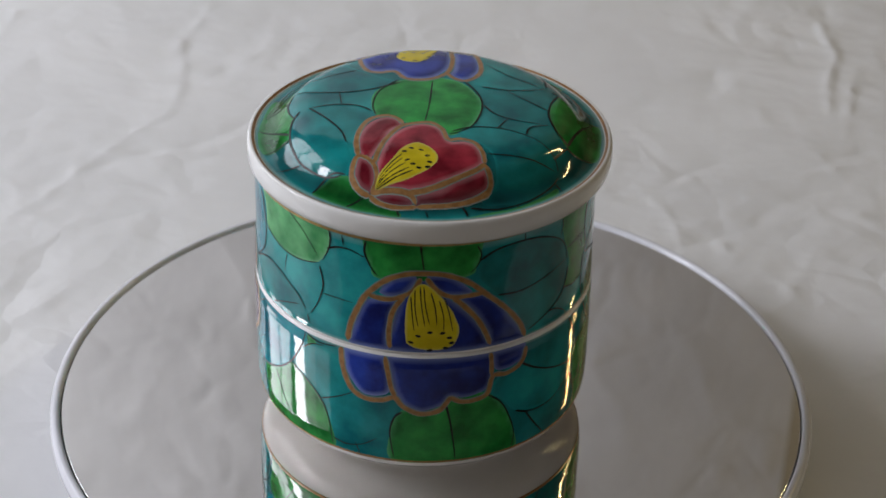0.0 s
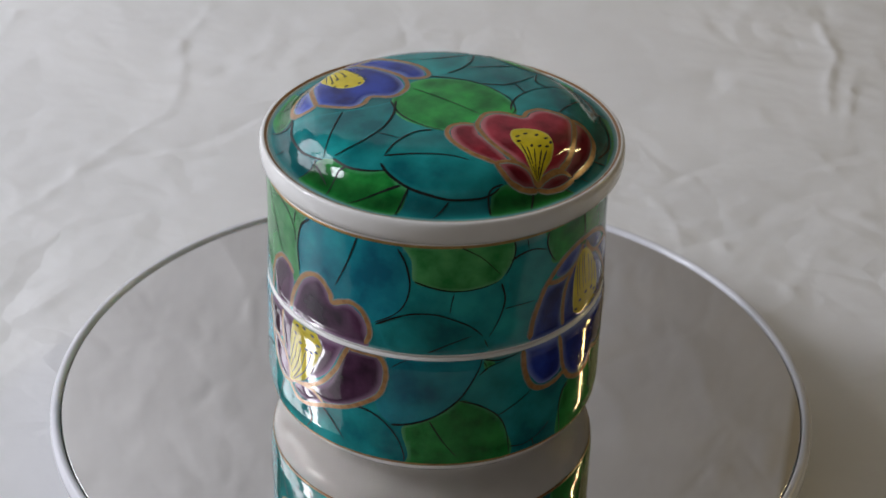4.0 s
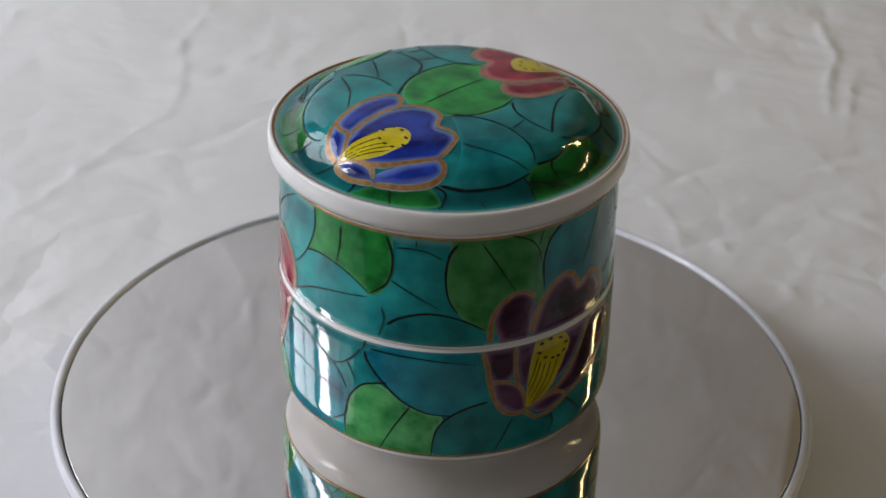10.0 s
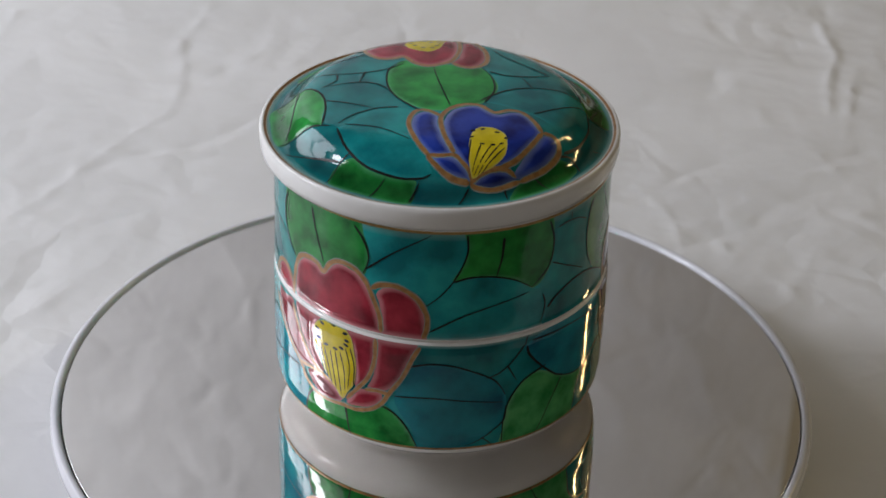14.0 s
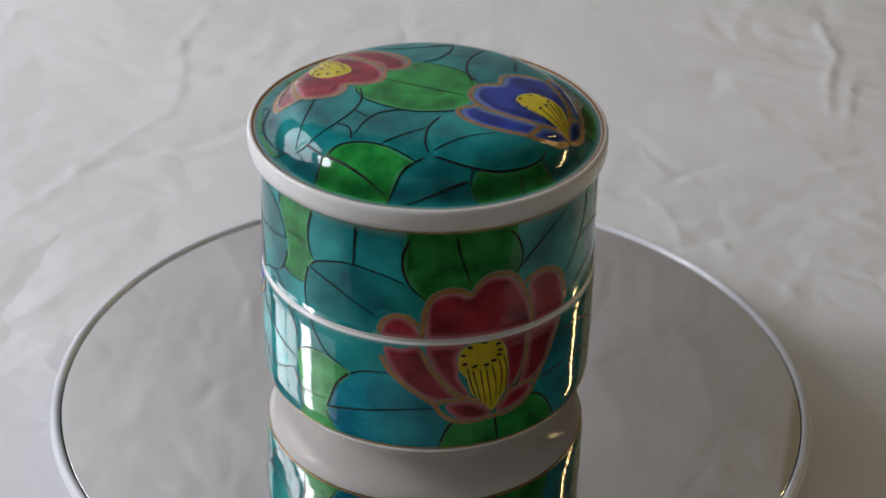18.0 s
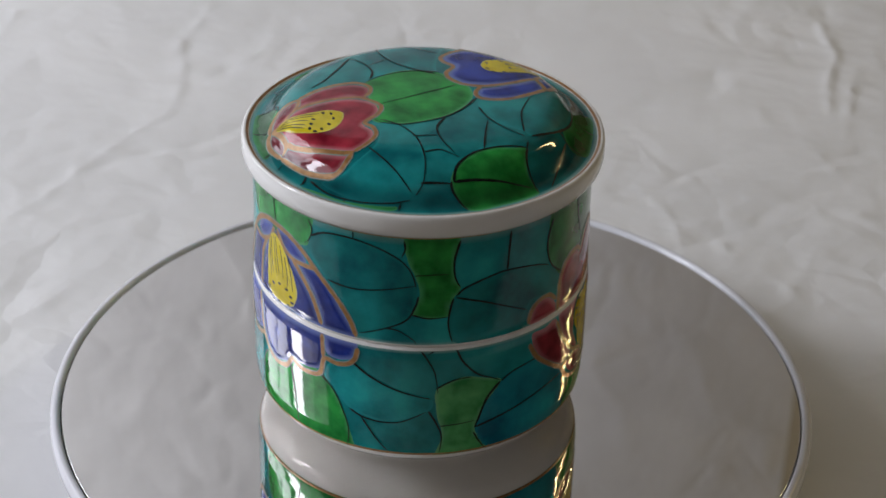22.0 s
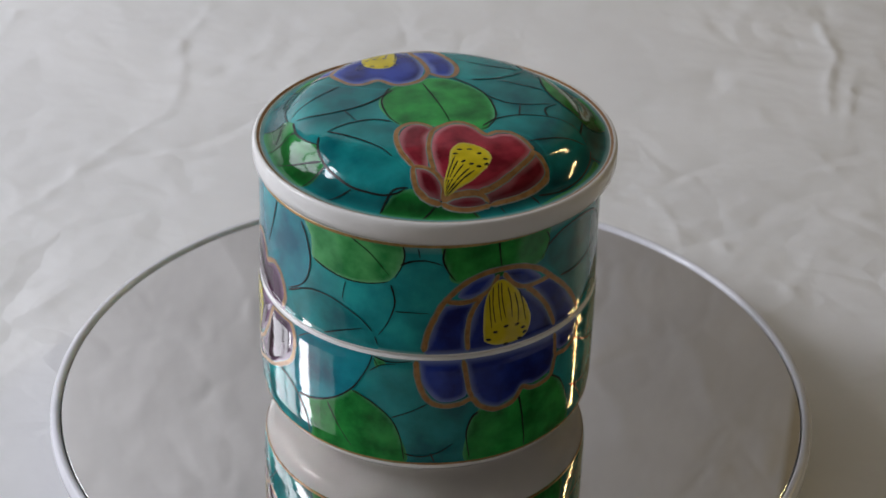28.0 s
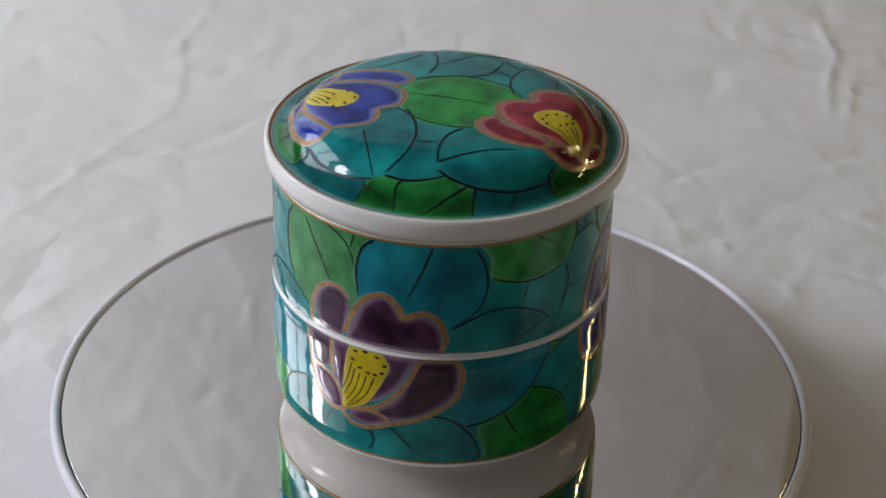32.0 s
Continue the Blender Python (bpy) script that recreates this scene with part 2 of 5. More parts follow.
crease(-0.00050, 0.0050, (0.129, 0.083), (0.143, 0.092))
crease(0.00060, 0.0040, (0.140, 0.061), (0.152, 0.069))
crease(-0.00040, 0.0080, (0.035, 0.361), (0.064, 0.349))
crease(0.00035, 0.0080, (-0.045, 0.342), (-0.059, 0.309))
crease(0.00040, 0.0060, (0.024, 0.360), (0.026, 0.333))
crease(-0.00040, 0.0080, (-0.094, 0.326), (-0.068, 0.355))


def crumple(u, v):
    p = Vector((u * 3.4 + 0.8 * v, v * 5.0 - u * 1.2, 0.3))
    p += 0.3 * noise.noise_vector(p * 1.7)
    h = 0.0014 * noise.noise(p)
    h += 0.0005 * (1 - abs(noise.noise(p * 1.9 + Vector((5, 2, 1))))) ** 6
    fine = 0.75 if v < BEND else 0.3
    h += fine * 0.0005 * (1 - abs(noise.noise(p * 4.3 + Vector((1, 7, 3))))) ** 8
    h += fine * 0.00034 * (1 - abs(noise.noise(p * 10.0 + Vector((4, 1, 8))))) ** 8
    h += fine * 0.00018 * (1 - abs(noise.noise(p * 22.0 + Vector((2, 9, 5))))) ** 8
    return h * (1.0 if v < BEND else 1.0 + 1.4 * min((v - BEND) / 0.2, 1.0))


def make_paper():
    arc = (WALL_Y - BEND) * math.pi / 2
    end = BEND + arc + RISE
    us = np.concatenate([np.linspace(-0.9, -0.36, 36, endpoint=False), np.linspace(-0.36, 0.35, 400)])
    vs = np.concatenate([np.linspace(-0.135, -0.12, 6, endpoint=False), np.linspace(-0.12, 0.42, 330, endpoint=False), np.linspace(0.42, end, 150)])
    nu, nv = len(us), len(vs)
    u, v = np.meshgrid(us, vs)
    h = np.array([[crumple(a, c) for a in us] for c in vs])
    for x0, y0, x1, y1, high, wide in FOLDS:
        dx, dy = x1 - x0, y1 - y0
        length = math.hypot(dx, dy)
        s = ((u - x0) * dx + (v - y0) * dy) / length
        d = np.abs((u - x0) * -dy + (v - y0) * dx) / length
        fade = np.clip((s + 0.012) / 0.03, 0, 1) * np.clip((length + 0.012 - s) / 0.03, 0, 1)
        h += 1.2 * high * fade * np.exp(-d / wide) * (0.8 + 0.35 * np.sin(s * 260 + 40 * x0))
    h = np.maximum(h, -0.003) * np.clip((np.hypot(u, v) - 0.122) / 0.025, 0, 1)
    a = np.clip((v - BEND) / (WALL_Y - BEND), 0, math.pi / 2)
    past = np.maximum(v - BEND - arc, 0)
    y = np.minimum(v, BEND) + (WALL_Y - BEND) * np.sin(a) - np.sin(a) * h
    y += np.sin(a) * (0.15 * u + 0.25 * u * u)
    z = GROUND + (WALL_Y - BEND) * (1 - np.cos(a)) + past + np.cos(a) * h
    data = bpy.data.meshes.new("backdrop")
    k = np.arange(nu * nv).reshape(nv, nu)
    quads = np.stack([k[:-1, :-1], k[:-1, 1:], k[1:, 1:], k[1:, :-1]], -1).reshape(-1, 4)
    data.from_pydata(np.stack([u, y, z], -1).reshape(-1, 3).tolist(), [], quads.tolist())
    data.materials.append(PAPER)
    data.shade_smooth()
    return new("backdrop", data)


tagged(make_paper(), "crumpled white paper sheet swept up behind the turntable", "backdrop", kind="structure")

# ---- the turntable ----
turntable = tagged(new("turntable"), "round mirror-topped display turntable with a pearl-grey rim", "turntable")
part("base", revolve([(0, GROUND), (0.108, GROUND), (0.112, GROUND + 0.002), (0.114, -0.008), (0.121, -0.005), (0, -0.005)], 128), RIM, turntable)
part("rim", revolve([(0.1222, -0.005), (0.1258, -0.0048), (0.1267, -0.0035), (0.1267, -0.0008), (0.1262, 0.0006), (0.1255, 0.0012), (0.1243, 0.0012), (0.1236, 0.0006), (0.1233, -0.0002), (0.1232, -0.004)], 220, closed=True), RIM, turntable, "pearl-grey plastic rim")
part("seam", revolve([(0.1214, -0.0032), (0.1233, -0.0032), (0.1233, -0.0006), (0.1214, -0.0006)], 200, closed=True), DARK, turntable, "dark seam round the mirror")
part("mirror", revolve([(0, -0.004), (0.1229, -0.004), (0.123, -0.0004), (0.1228, 0.0), (0.1226, 0.0), (0.1222, 0.0), (0.06, 0.0), (0, 0.0)], 200), MIRROR, turntable, "round mirror")

# ---- the porcelain box ----
BODY_R = 52.5
WAIST = [(53.2, 11.0), (53.6, 12.4), (53.9, 15.0), (54.0, 19.0), (54.0, 44.0), (53.97, 47.5), (53.84, 49.6), (53.62, 51.2), (53.6, 53.0), (53.62, 54.8), (53.5, 58.0), (53.3, 63.0), (53.15, 72.0), (53.1, 90.0)]
LID = [(53.7, 98.1), (52.5, 98.0), (51.0, 98.3), (49.6, 98.95), (48.3, 99.8), (47.0, 100.85), (45.8, 102.05), (44.3, 103.6), (42.0, 105.45), (38.5, 106.95), (34.0, 107.85), (28.0, 108.55), (20.0, 109.15), (10.0, 109.5), (0.0, 109.6)]
LID_AT = (1.1, -0.6)


def dome(steps=9):
    return [(max(q.x, 0.0), q.y) for q in soften(LID, steps)]


DOME = dome()


def mm(rows):
    return [(r[0] * MM, r[1] * MM, *r[2:]) for r in rows]


porcelain_box = tagged(new("porcelain_box"), "two-tier lidded round porcelain box painted with teal leaves and camellias", "lidded box")
foot = [(0, 4.5), (36.4, 4.5), (37.0, 0.3), (37.4, 0.0), (39.2, 0.0), (39.6, 0.4), (40.3, 2.0), (43.0, 3.4), (46.8, 4.9), (50.2, 6.8), (51.8, 8.4), (52.7, 9.9)]
wall = [(q.x, q.y) for q in soften(WAIST, 4)]
lower_tier = part("lower_tier", revolve(mm(foot + [(53.2, 11.0, 1)] + [(r, z, 1) for r, z in wall if 11.05 < z < 50.1] + [(53.76, 50.2, 0), (53.68, 50.6), (53.5, 50.95), (53.0, 51.2), (0, 51.2)])), [PORCELAIN, TEAL], porcelain_box, "lower porcelain tier with teal glaze and a white foot")
upper_tier = part("upper_tier", revolve(mm([(0, 51.3), (52.9, 51.3), (53.45, 51.6), (53.56, 52.0), (53.6, 52.3, 1)] + [(r, z, 1) for r, z in wall if 52.35 < z < 89.5] + [(53.1, 89.6, 0), (53.0, 90.4), (52.4, 90.8), (0, 90.8)])), [PORCELAIN, TEAL], porcelain_box, "upper porcelain tier with teal glaze")
flange = [(0, 90.9), (54.2, 90.9), (55.2, 91.2), (55.9, 92.2), (56.2, 94.0), (56.25, 96.0), (56.15, 97.3), (55.9, 98.15), (55.6, 98.52), (55.25, 98.62), (54.85, 98.56), (54.3, 98.34)]
lid = part("lid", revolve(mm(flange + [(r, z, 1) for r, z in DOME]), centre=(LID_AT[0] * MM, LID_AT[1] * MM)), [PORCELAIN, TEAL], porcelain_box, "domed lid with a white rim")


def hollow_pool_shade(r):
    """How far the hollow between the dome and the rim of the lid is darkened: thick enamel with shade painted in."""
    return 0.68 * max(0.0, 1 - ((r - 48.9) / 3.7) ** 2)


def thin_rim(r):
    """How the enamel thins out at the rim of the lid."""
    return min(1.0, max(0.0, (53.7 - r) / 1.5))


def glaze_depth(ob, dark_hollow=False):
    """Even glaze on the tiers, thin at their edges; on the lid the hollow inside the rim is darkened, thick enamel and
    shade painted as one.
    """
    at = Vector(LID_AT)
    if dark_hollow:
        depth = [thin_rim((v.co.xy / MM - at).length) for v in ob.data.vertices]
        ob.data.attributes.new("pool_shade", "FLOAT", "POINT").data.foreach_set("value", [hollow_pool_shade((v.co.xy / MM - at).length) for v in ob.data.vertices])
    else:
        depth = [min(1.0, 0.25 + min(abs(v.co.z / MM - z) for z in (10.7, 50.1, 52.3, 89.8)) / 1.2) for v in ob.data.vertices]
    ob.data.attributes.new("depth", "FLOAT", "POINT").data.foreach_set("value", depth)


glaze_depth(lower_tier)
glaze_depth(upper_tier)
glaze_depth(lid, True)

# ---- overglaze painting: every field, petal and line is a thin layer of enamel on the glaze ----
from mathutils.geometry import tessellate_polygon

TIER_R = BODY_R
WALL_Z, WALL_R = np.array([z for _, z in wall]), np.array([r for r, _ in wall])
WALL_SLOPE = np.gradient(WALL_R, WALL_Z)
DOME_R, DOME_Z = np.array([r for r, _ in DOME[::-1]]), np.array([z for _, z in DOME[::-1]])
DOME_SLOPE = np.gradient(DOME_Z, DOME_R)


class Side:
    """The wall of a tier: angle in degrees and height in mm."""
    def __init__(self, ob, low, high):
        self.ob, self.low, self.high = ob, low, high

    def flat(self, p):
        return Vector((radians(p[0]) * TIER_R, p[1]))

    def clip(self, q):
        return Vector((q.x, min(max(q.y, self.low), self.high)))

    def point(self, q, lift, lean=Vector((0, 0))):
        r = float(np.interp(q.y, WALL_Z, WALL_R))
        slope = float(np.interp(q.y, WALL_Z, WALL_SLOPE))
        a = q.x / TIER_R
        out, along = Vector((math.cos(a), math.sin(a), 0.0)), Vector((-math.sin(a), math.cos(a), 0.0))
        n = (out - Vector((0, 0, slope)) + along * lean.x + Vector((0, 0, lean.y))).normalized()
        return (out * (r + lift) + Vector((0, 0, q.y))) * MM, n


class Top:
    """The dome of the lid: place in mm from its middle."""
    def __init__(self, ob):
        self.ob = ob

    def flat(self, p):
        return Vector(p)

    def clip(self, q):
        return q * min(1.0, 53.65 / max(q.length, 1e-6))

    def point(self, q, lift, lean=Vector((0, 0))):
        r = q.length
        z, slope = float(np.interp(r, DOME_R, DOME_Z)), float(np.interp(r, DOME_R, DOME_SLOPE))
        n = Vector((-slope * q.x / max(r, 1e-6), -slope * q.y / max(r, 1e-6), 1.0)).normalized()
        return (Vector((q.x + LID_AT[0], q.y + LID_AT[1], z)) + n * lift) * MM, (n + Vector((lean.x, lean.y, 0.0))).normalized()


UPPER, LOWER_SIDE, DOME_TOP = Side(upper_tier, 52.35, 89.5), Side(lower_tier, 10.7, 50.2), Top(lid)


def layer(name, surf, flat, faces, lifts, mats, slots=None, depth=None, label="", leans=None):
    """A thin mesh laid on the surface, shaded with the surface's own normals and the slope of its swelling."""
    placed = [surf.point(q, h, w) for q, h, w in zip(flat, lifts, leans or [Vector((0, 0))] * len(flat))]
    data = bpy.data.meshes.new(name)
    data.from_pydata([p for p, _ in placed], [], faces)
    for m in mats:
        data.materials.append(m)
    if slots:
        data.polygons.foreach_set("material_index", slots)
    data.shade_smooth()
    if depth:
        if surf is DOME_TOP and name == "leaf":
            depth = [d * thin_rim(q.length) for d, q in zip(depth, flat)]
        data.attributes.new("depth", "FLOAT", "POINT").data.foreach_set("value", depth)
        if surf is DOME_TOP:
            data.attributes.new("pool_shade", "FLOAT", "POINT").data.foreach_set("value", [hollow_pool_shade(q.length) for q in flat])
    data.update()
    data.normals_split_custom_set_from_vertices([n for _, n in placed])
    ob = new(name, data)
    ob.parent = surf.ob
    return tagged(ob, label)


def spaced(curve, step):
    out = [curve[0]]
    for q in curve[1:]:
        if (q - out[-1]).length >= step:
            out.append(q)
    return out


def field(name, surf, mat, points, lift, fade=1.3, cell=1.6, wobble=0.12, grow=0.0, label="", swell=0.05, bank=(0.0, 1.6), foot=0.02):
    """A filled outline, cut fine enough to lie on the curve of the wall; its depth falls off towards the outline
    and it swells inside the bank, a strip along the outline."""
    curve = soften([surf.flat(p) for p in points], 7, True)
    seed = sum(p[0] for p in points)
    middle = sum(curve, Vector((0, 0))) / len(curve)
    curve = [q + (q - middle).normalized() * grow for q in curve]
    curve = [surf.clip(q + Vector((noise.noise(Vector((q.x * 0.4, q.y * 0.4, seed))), noise.noise(Vector((q.y * 0.4, q.x * 0.4, seed + 9))))) * wobble) for q in curve]
    curve = spaced(curve, 0.45)
    if (curve[0] - curve[-1]).length < 0.3:
        curve.pop()
    bm = bmesh.new()
    corners = [bm.verts.new((q.x, q.y, 0)) for q in curve]
    for a, b, c in tessellate_polygon([[Vector((q.x, q.y, 0)) for q in curve]]):
        bm.faces.new((corners[a], corners[b], corners[c]))
    for axis in (0, 1):
        lo, hi = min(q[axis] for q in curve), max(q[axis] for q in curve)
        n = max(1, int((hi - lo) / cell))
        for k in range(1, n):
            co, no = [0.0, 0.0, 0.0], [0.0, 0.0, 0.0]
            co[axis], no[axis] = lo + (hi - lo) * k / n, 1.0
            bmesh.ops.bisect_plane(bm, geom=bm.verts[:] + bm.edges[:] + bm.faces[:], dist=1e-4, plane_co=co, plane_no=no)
    if surf is DOME_TOP and max(q.length for q in curve) > 40:
        for _ in range(2):
            rim = [e for e in bm.edges if e.calc_length() > 0.7 and max(v.co.length for v in e.verts) > 39]
            bmesh.ops.subdivide_edges(bm, edges=rim, cuts=1)
            bmesh.ops.triangulate(bm, faces=bm.faces)
    bm.normal_update()
    for f in bm.faces:
        if f.normal.z < 0:
            f.normal_flip()
    bm.verts.index_update()
    flat = [Vector((v.co.x, v.co.y)) for v in bm.verts]
    a = np.array([tuple(q) for q in curve])
    b = np.roll(a, -1, 0) - a
    depth, lifts, leans = [], [], []
    for q in flat:
        w = np.array(tuple(q)) - a
        t = np.clip((w * b).sum(1) / np.maximum((b * b).sum(1), 1e-9), 0, 1)
        gap = w - b * t[:, None]
        far = (gap ** 2).sum(1)
        k = int(far.argmin())
        d = math.sqrt(far[k])
        depth.append(min(1.0, d / fade))
        s = min(max((d - bank[0]) / (bank[1] - bank[0]), 0.0), 1.0)
        lifts.append(foot + (lift - foot) * min(d / 0.35, 1.0) + swell * s * s * (3 - 2 * s))
        steep = swell * 6 * s * (1 - s) / (bank[1] - bank[0])
        leans.append(Vector((-gap[k][0], -gap[k][1])) * (steep / max(d, 1e-6)))
    faces = [[v.index for v in f.verts] for f in bm.faces]
    bm.free()
    return layer(name, surf, flat, faces, lifts, [mat], depth=depth, label=label, leans=leans)


def ribbon(name, surf, mats, points, wide, lift, taper=0.45, halo=0.0, label=""):
    """A brush line that swells and thins a little, with rounded ends."""
    curve = spaced([surf.clip(q) for q in soften([surf.flat(p) for p in points], 8)], 0.35)
    n = len(curve)
    if n < 3:
        return None
    seed = points[0][0] + points[-1][1]
    across = (-1 - halo, -1, 0, 1, 1 + halo) if halo else (-1, 0, 1)
    flat, lifts, faces, slots = [], [], [], []
    m = len(across)
    for i, q in enumerate(curve):
        d = (curve[min(i + 1, n - 1)] - curve[max(i - 1, 0)]).normalized()
        side = Vector((-d.y, d.x))
        t = i / (n - 1)
        w = wide / 2 * (1 - (1 - taper) * t) * (1 + 0.16 * noise.noise(Vector((q.x * 0.5, q.y * 0.5, seed))))
        w *= min(1.0, 0.35 + i * 0.35, 0.35 + (n - 1 - i) * 0.35)
        for s in across:
            flat.append(surf.clip(q + side * w * s))
            lifts.append(lift + (0.02 if s == 0 else 0.0) - (lift * 0.55 if abs(s) > 1 else 0.0))
        if i:
            for k in range(m - 1):
                faces.append((i * m + k, i * m + k + 1, i * m - m + k + 1, i * m - m + k))
                slots.append(1 if halo and k in (0, m - 2) else 0)
    return layer(name, surf, flat, faces, lifts, mats, slots, label=label)


coats = 0


def leaf(surf, mat, *points):
    global coats
    coats += 1
    return field("leaf", surf, mat, points, (0.025 if mat in (DEEP, TEALB) else 0.055) + 0.0015 * (coats % 20), fade=1.1, cell=1.0 if surf is DOME_TOP else 1.6, swell=0.03, label=LEAF_LABEL[mat.name])


def petal(surf, mat, *points):
    global coats
    coats += 1
    return field("petal", surf, mat, points, 0.12 + 0.002 * (coats % 14), fade=1.9, cell=0.7, grow=0.7, swell=0.17, bank=(0.5, 2.4), label=LEAF_LABEL[mat.name])


def stamen(surf, mat, *points):
    return field("stamen", surf, mat, points, 0.335, fade=0.5, cell=0.9, swell=0.03, bank=(0.0, 0.9), foot=0.31, label="yellow enamel stamen")


def ink(surf, wide, *points):
    return ribbon("leaf_line", surf, [INK], points, wide * (0.74 if surf is DOME_TOP else 0.9), 0.17)


def gold(surf, wide, *points):
    return ribbon("gold_line", surf, [GOLD, BARE], points, wide, 0.3, taper=0.85, halo=0.45, label="worn gold outline")


def filament(surf, wide, *points):
    return ribbon("filament", surf, [INK], points, wide, 0.375, taper=0.6)


def anthers(surf, size, *points):
    for k, p in enumerate(points):
        q = surf.flat(p)
        tilt = random.uniform(-0.5, 0.5)
        ring = [surf.clip(q + Vector((math.cos(a + tilt) * 0.85, math.sin(a) * 0.5)) * size) for a in (math.tau * j / 10 for j in range(10))]
        layer("anther", surf, [q] + ring, [(0, j + 1, (j + 1) % 10 + 1) for j in range(10)], [0.41] + [0.38] * 10, [INK])


GREEN = enamel("green_enamel", (0.07, 0.36, 0.14), (0.003, 0.13, 0.022), (0.025, 0.33, 0.06))
LEAF = enamel("light_green_enamel", (0.14, 0.42, 0.2), (0.016, 0.2, 0.05), (0.09, 0.4, 0.13))
TEALB = enamel("blue_teal_enamel", (0.012, 0.26, 0.33), (0.002, 0.125, 0.195), (0.012, 0.335, 0.4), 70)
DEEP = enamel("deep_teal_enamel", (0.012, 0.27, 0.28), (0.002, 0.125, 0.145), (0.014, 0.34, 0.34), 70)
BLUE = enamel("cobalt_enamel", (0.17, 0.23, 0.52), (0.004, 0.011, 0.13), (0.018, 0.05, 0.37), 110)
RED = enamel("crimson_enamel", (0.52, 0.21, 0.23), (0.13, 0.006, 0.015), (0.36, 0.03, 0.052), 110)
PURPLE = enamel("aubergine_enamel", (0.28, 0.18, 0.28), (0.02, 0.006, 0.019), (0.1, 0.038, 0.088), 110)
YELLOW = enamel("yellow_enamel", (0.55, 0.5, 0.12), (0.5, 0.4, 0.01), (0.68, 0.56, 0.025))
INK = plain("black_overglaze_ink", (0.003, 0.005, 0.005), (0.014, 0.018, 0.017), 400, 0.3)
INK.node_tree.nodes["Principled BSDF"].inputs["Specular IOR Level"].default_value = 0.2
BARE = plain("thin_pale_glaze", (0.19, 0.26, 0.24), (0.28, 0.33, 0.3), 300, 0.1)
LEAF_LABEL = {"green_enamel": "green enamel leaf", "light_green_enamel": "light green enamel leaf", "blue_teal_enamel": "blue-teal enamel leaf",
              "deep_teal_enamel": "deep teal enamel leaf", "cobalt_enamel": "cobalt blue petal", "crimson_enamel": "crimson petal", "aubergine_enamel": "aubergine purple petal"}


def band(name, parent, r, z0, z1, label, centre=(0, 0), r1=None, mat=None):
    r1 = r if r1 is None else r1
    return part(name, revolve(mm([(r + 0.06, z0), (r + 0.16, z0 + 0.1), (r1 + 0.16, z1 - 0.1), (r1 + 0.06, z1)]), centre=centre), mat or GOLD, parent, label)


band("gold_band", upper_tier, 53.1, 88.9, 89.8, "gold line under the lid", mat=GILT)
band("gold_band", lower_tier, 53.15, 10.8, 11.7, "gold line above the foot", r1=53.4)
part("gold_band", revolve(mm([(54.75, 98.57), (54.5, 98.49), (54.2, 98.36), (53.95, 98.24)]), centre=(LID_AT[0] * MM, LID_AT[1] * MM)), GOLD, lid, "gold line round the lid")

# leaves of the upper tier
leaf(UPPER, GREEN, (252.4, 92.8), (251.5, 85.1), (253.3, 80.7), (255.8, 76.8), (270.5, 76.3), (285.0, 78.3), (287.3, 81.4), (288.5, 85.5), (287.5, 91.9), (270.1, 92.9))
leaf(UPPER, LEAF, (203.7, 92.2), (206.3, 84.3), (207.2, 77.4), (212.9, 75.5), (220.2, 74.4), (227.3, 74.9), (234.3, 76.6), (237.4, 80.3), (239.0, 84.0), (239.4, 88.7), (238.7, 93.5), (221.7, 93.4))
leaf(UPPER, DEEP, (197.2, 61.6), (207.3, 66.3), (214.9, 66.3), (223.0, 63.3), (229.6, 58.2), (230.4, 51.1), (216.9, 50.7), (201.5, 52.4), (197.3, 56.3))
leaf(UPPER, LEAF, (134.2, 90.4), (131.6, 84.1), (130.5, 76.7), (131.6, 69.0), (134.8, 63.3), (142.6, 57.6), (145.7, 55.5), (157.1, 62.0), (163.6, 65.4), (162.7, 75.0), (163.6, 81.0), (167.2, 87.3), (170.1, 92.5), (153.0, 92.9))
leaf(UPPER, TEALB, (170.1, 92.5), (165.4, 85.2), (163.4, 79.0), (164.2, 66.5), (172.1, 64.7), (190.1, 61.0), (197.4, 62.1), (202.1, 65.2), (204.8, 70.5), (205.9, 78.0), (204.1, 84.2), (201.5, 91.4), (185.5, 93.1))
leaf(UPPER, DEEP, (111.9, 57.9), (115.9, 60.9), (122.6, 63.2), (129.0, 63.4), (136.3, 61.5), (143.9, 57.6), (141.9, 51.5), (129.3, 50.0), (114.1, 49.9), (109.9, 52.6))
leaf(UPPER, GREEN, (82.5, 91.0), (82.8, 84.4), (81.5, 78.5), (78.4, 72.8), (84.3, 73.8), (93.3, 73.1), (100.6, 70.3), (106.0, 66.5), (111.0, 70.1), (113.5, 75.5), (113.4, 81.4), (111.2, 90.5), (94.5, 91.4))
leaf(UPPER, GREEN, (13.8, 90.6), (11.3, 81.3), (11.5, 75.5), (14.2, 70.3), (19.3, 64.7), (27.7, 69.2), (33.2, 67.9), (38.6, 72.1), (48.5, 71.0), (50.2, 74.8), (50.9, 79.6), (49.3, 84.6), (46.1, 91.4), (31.1, 91.9))
leaf(UPPER, DEEP, (-22.8, 68.6), (-19.4, 71.8), (-10.1, 74.6), (-2.9, 74.8), (6.1, 73.2), (12.5, 70.9), (18.4, 64.5), (16.6, 56.9), (6.3, 61.0), (1.9, 57.2), (-0.6, 49.2), (-17.3, 51.2), (-23.7, 53.5), (-25.1, 58.6), (-24.8, 63.6))
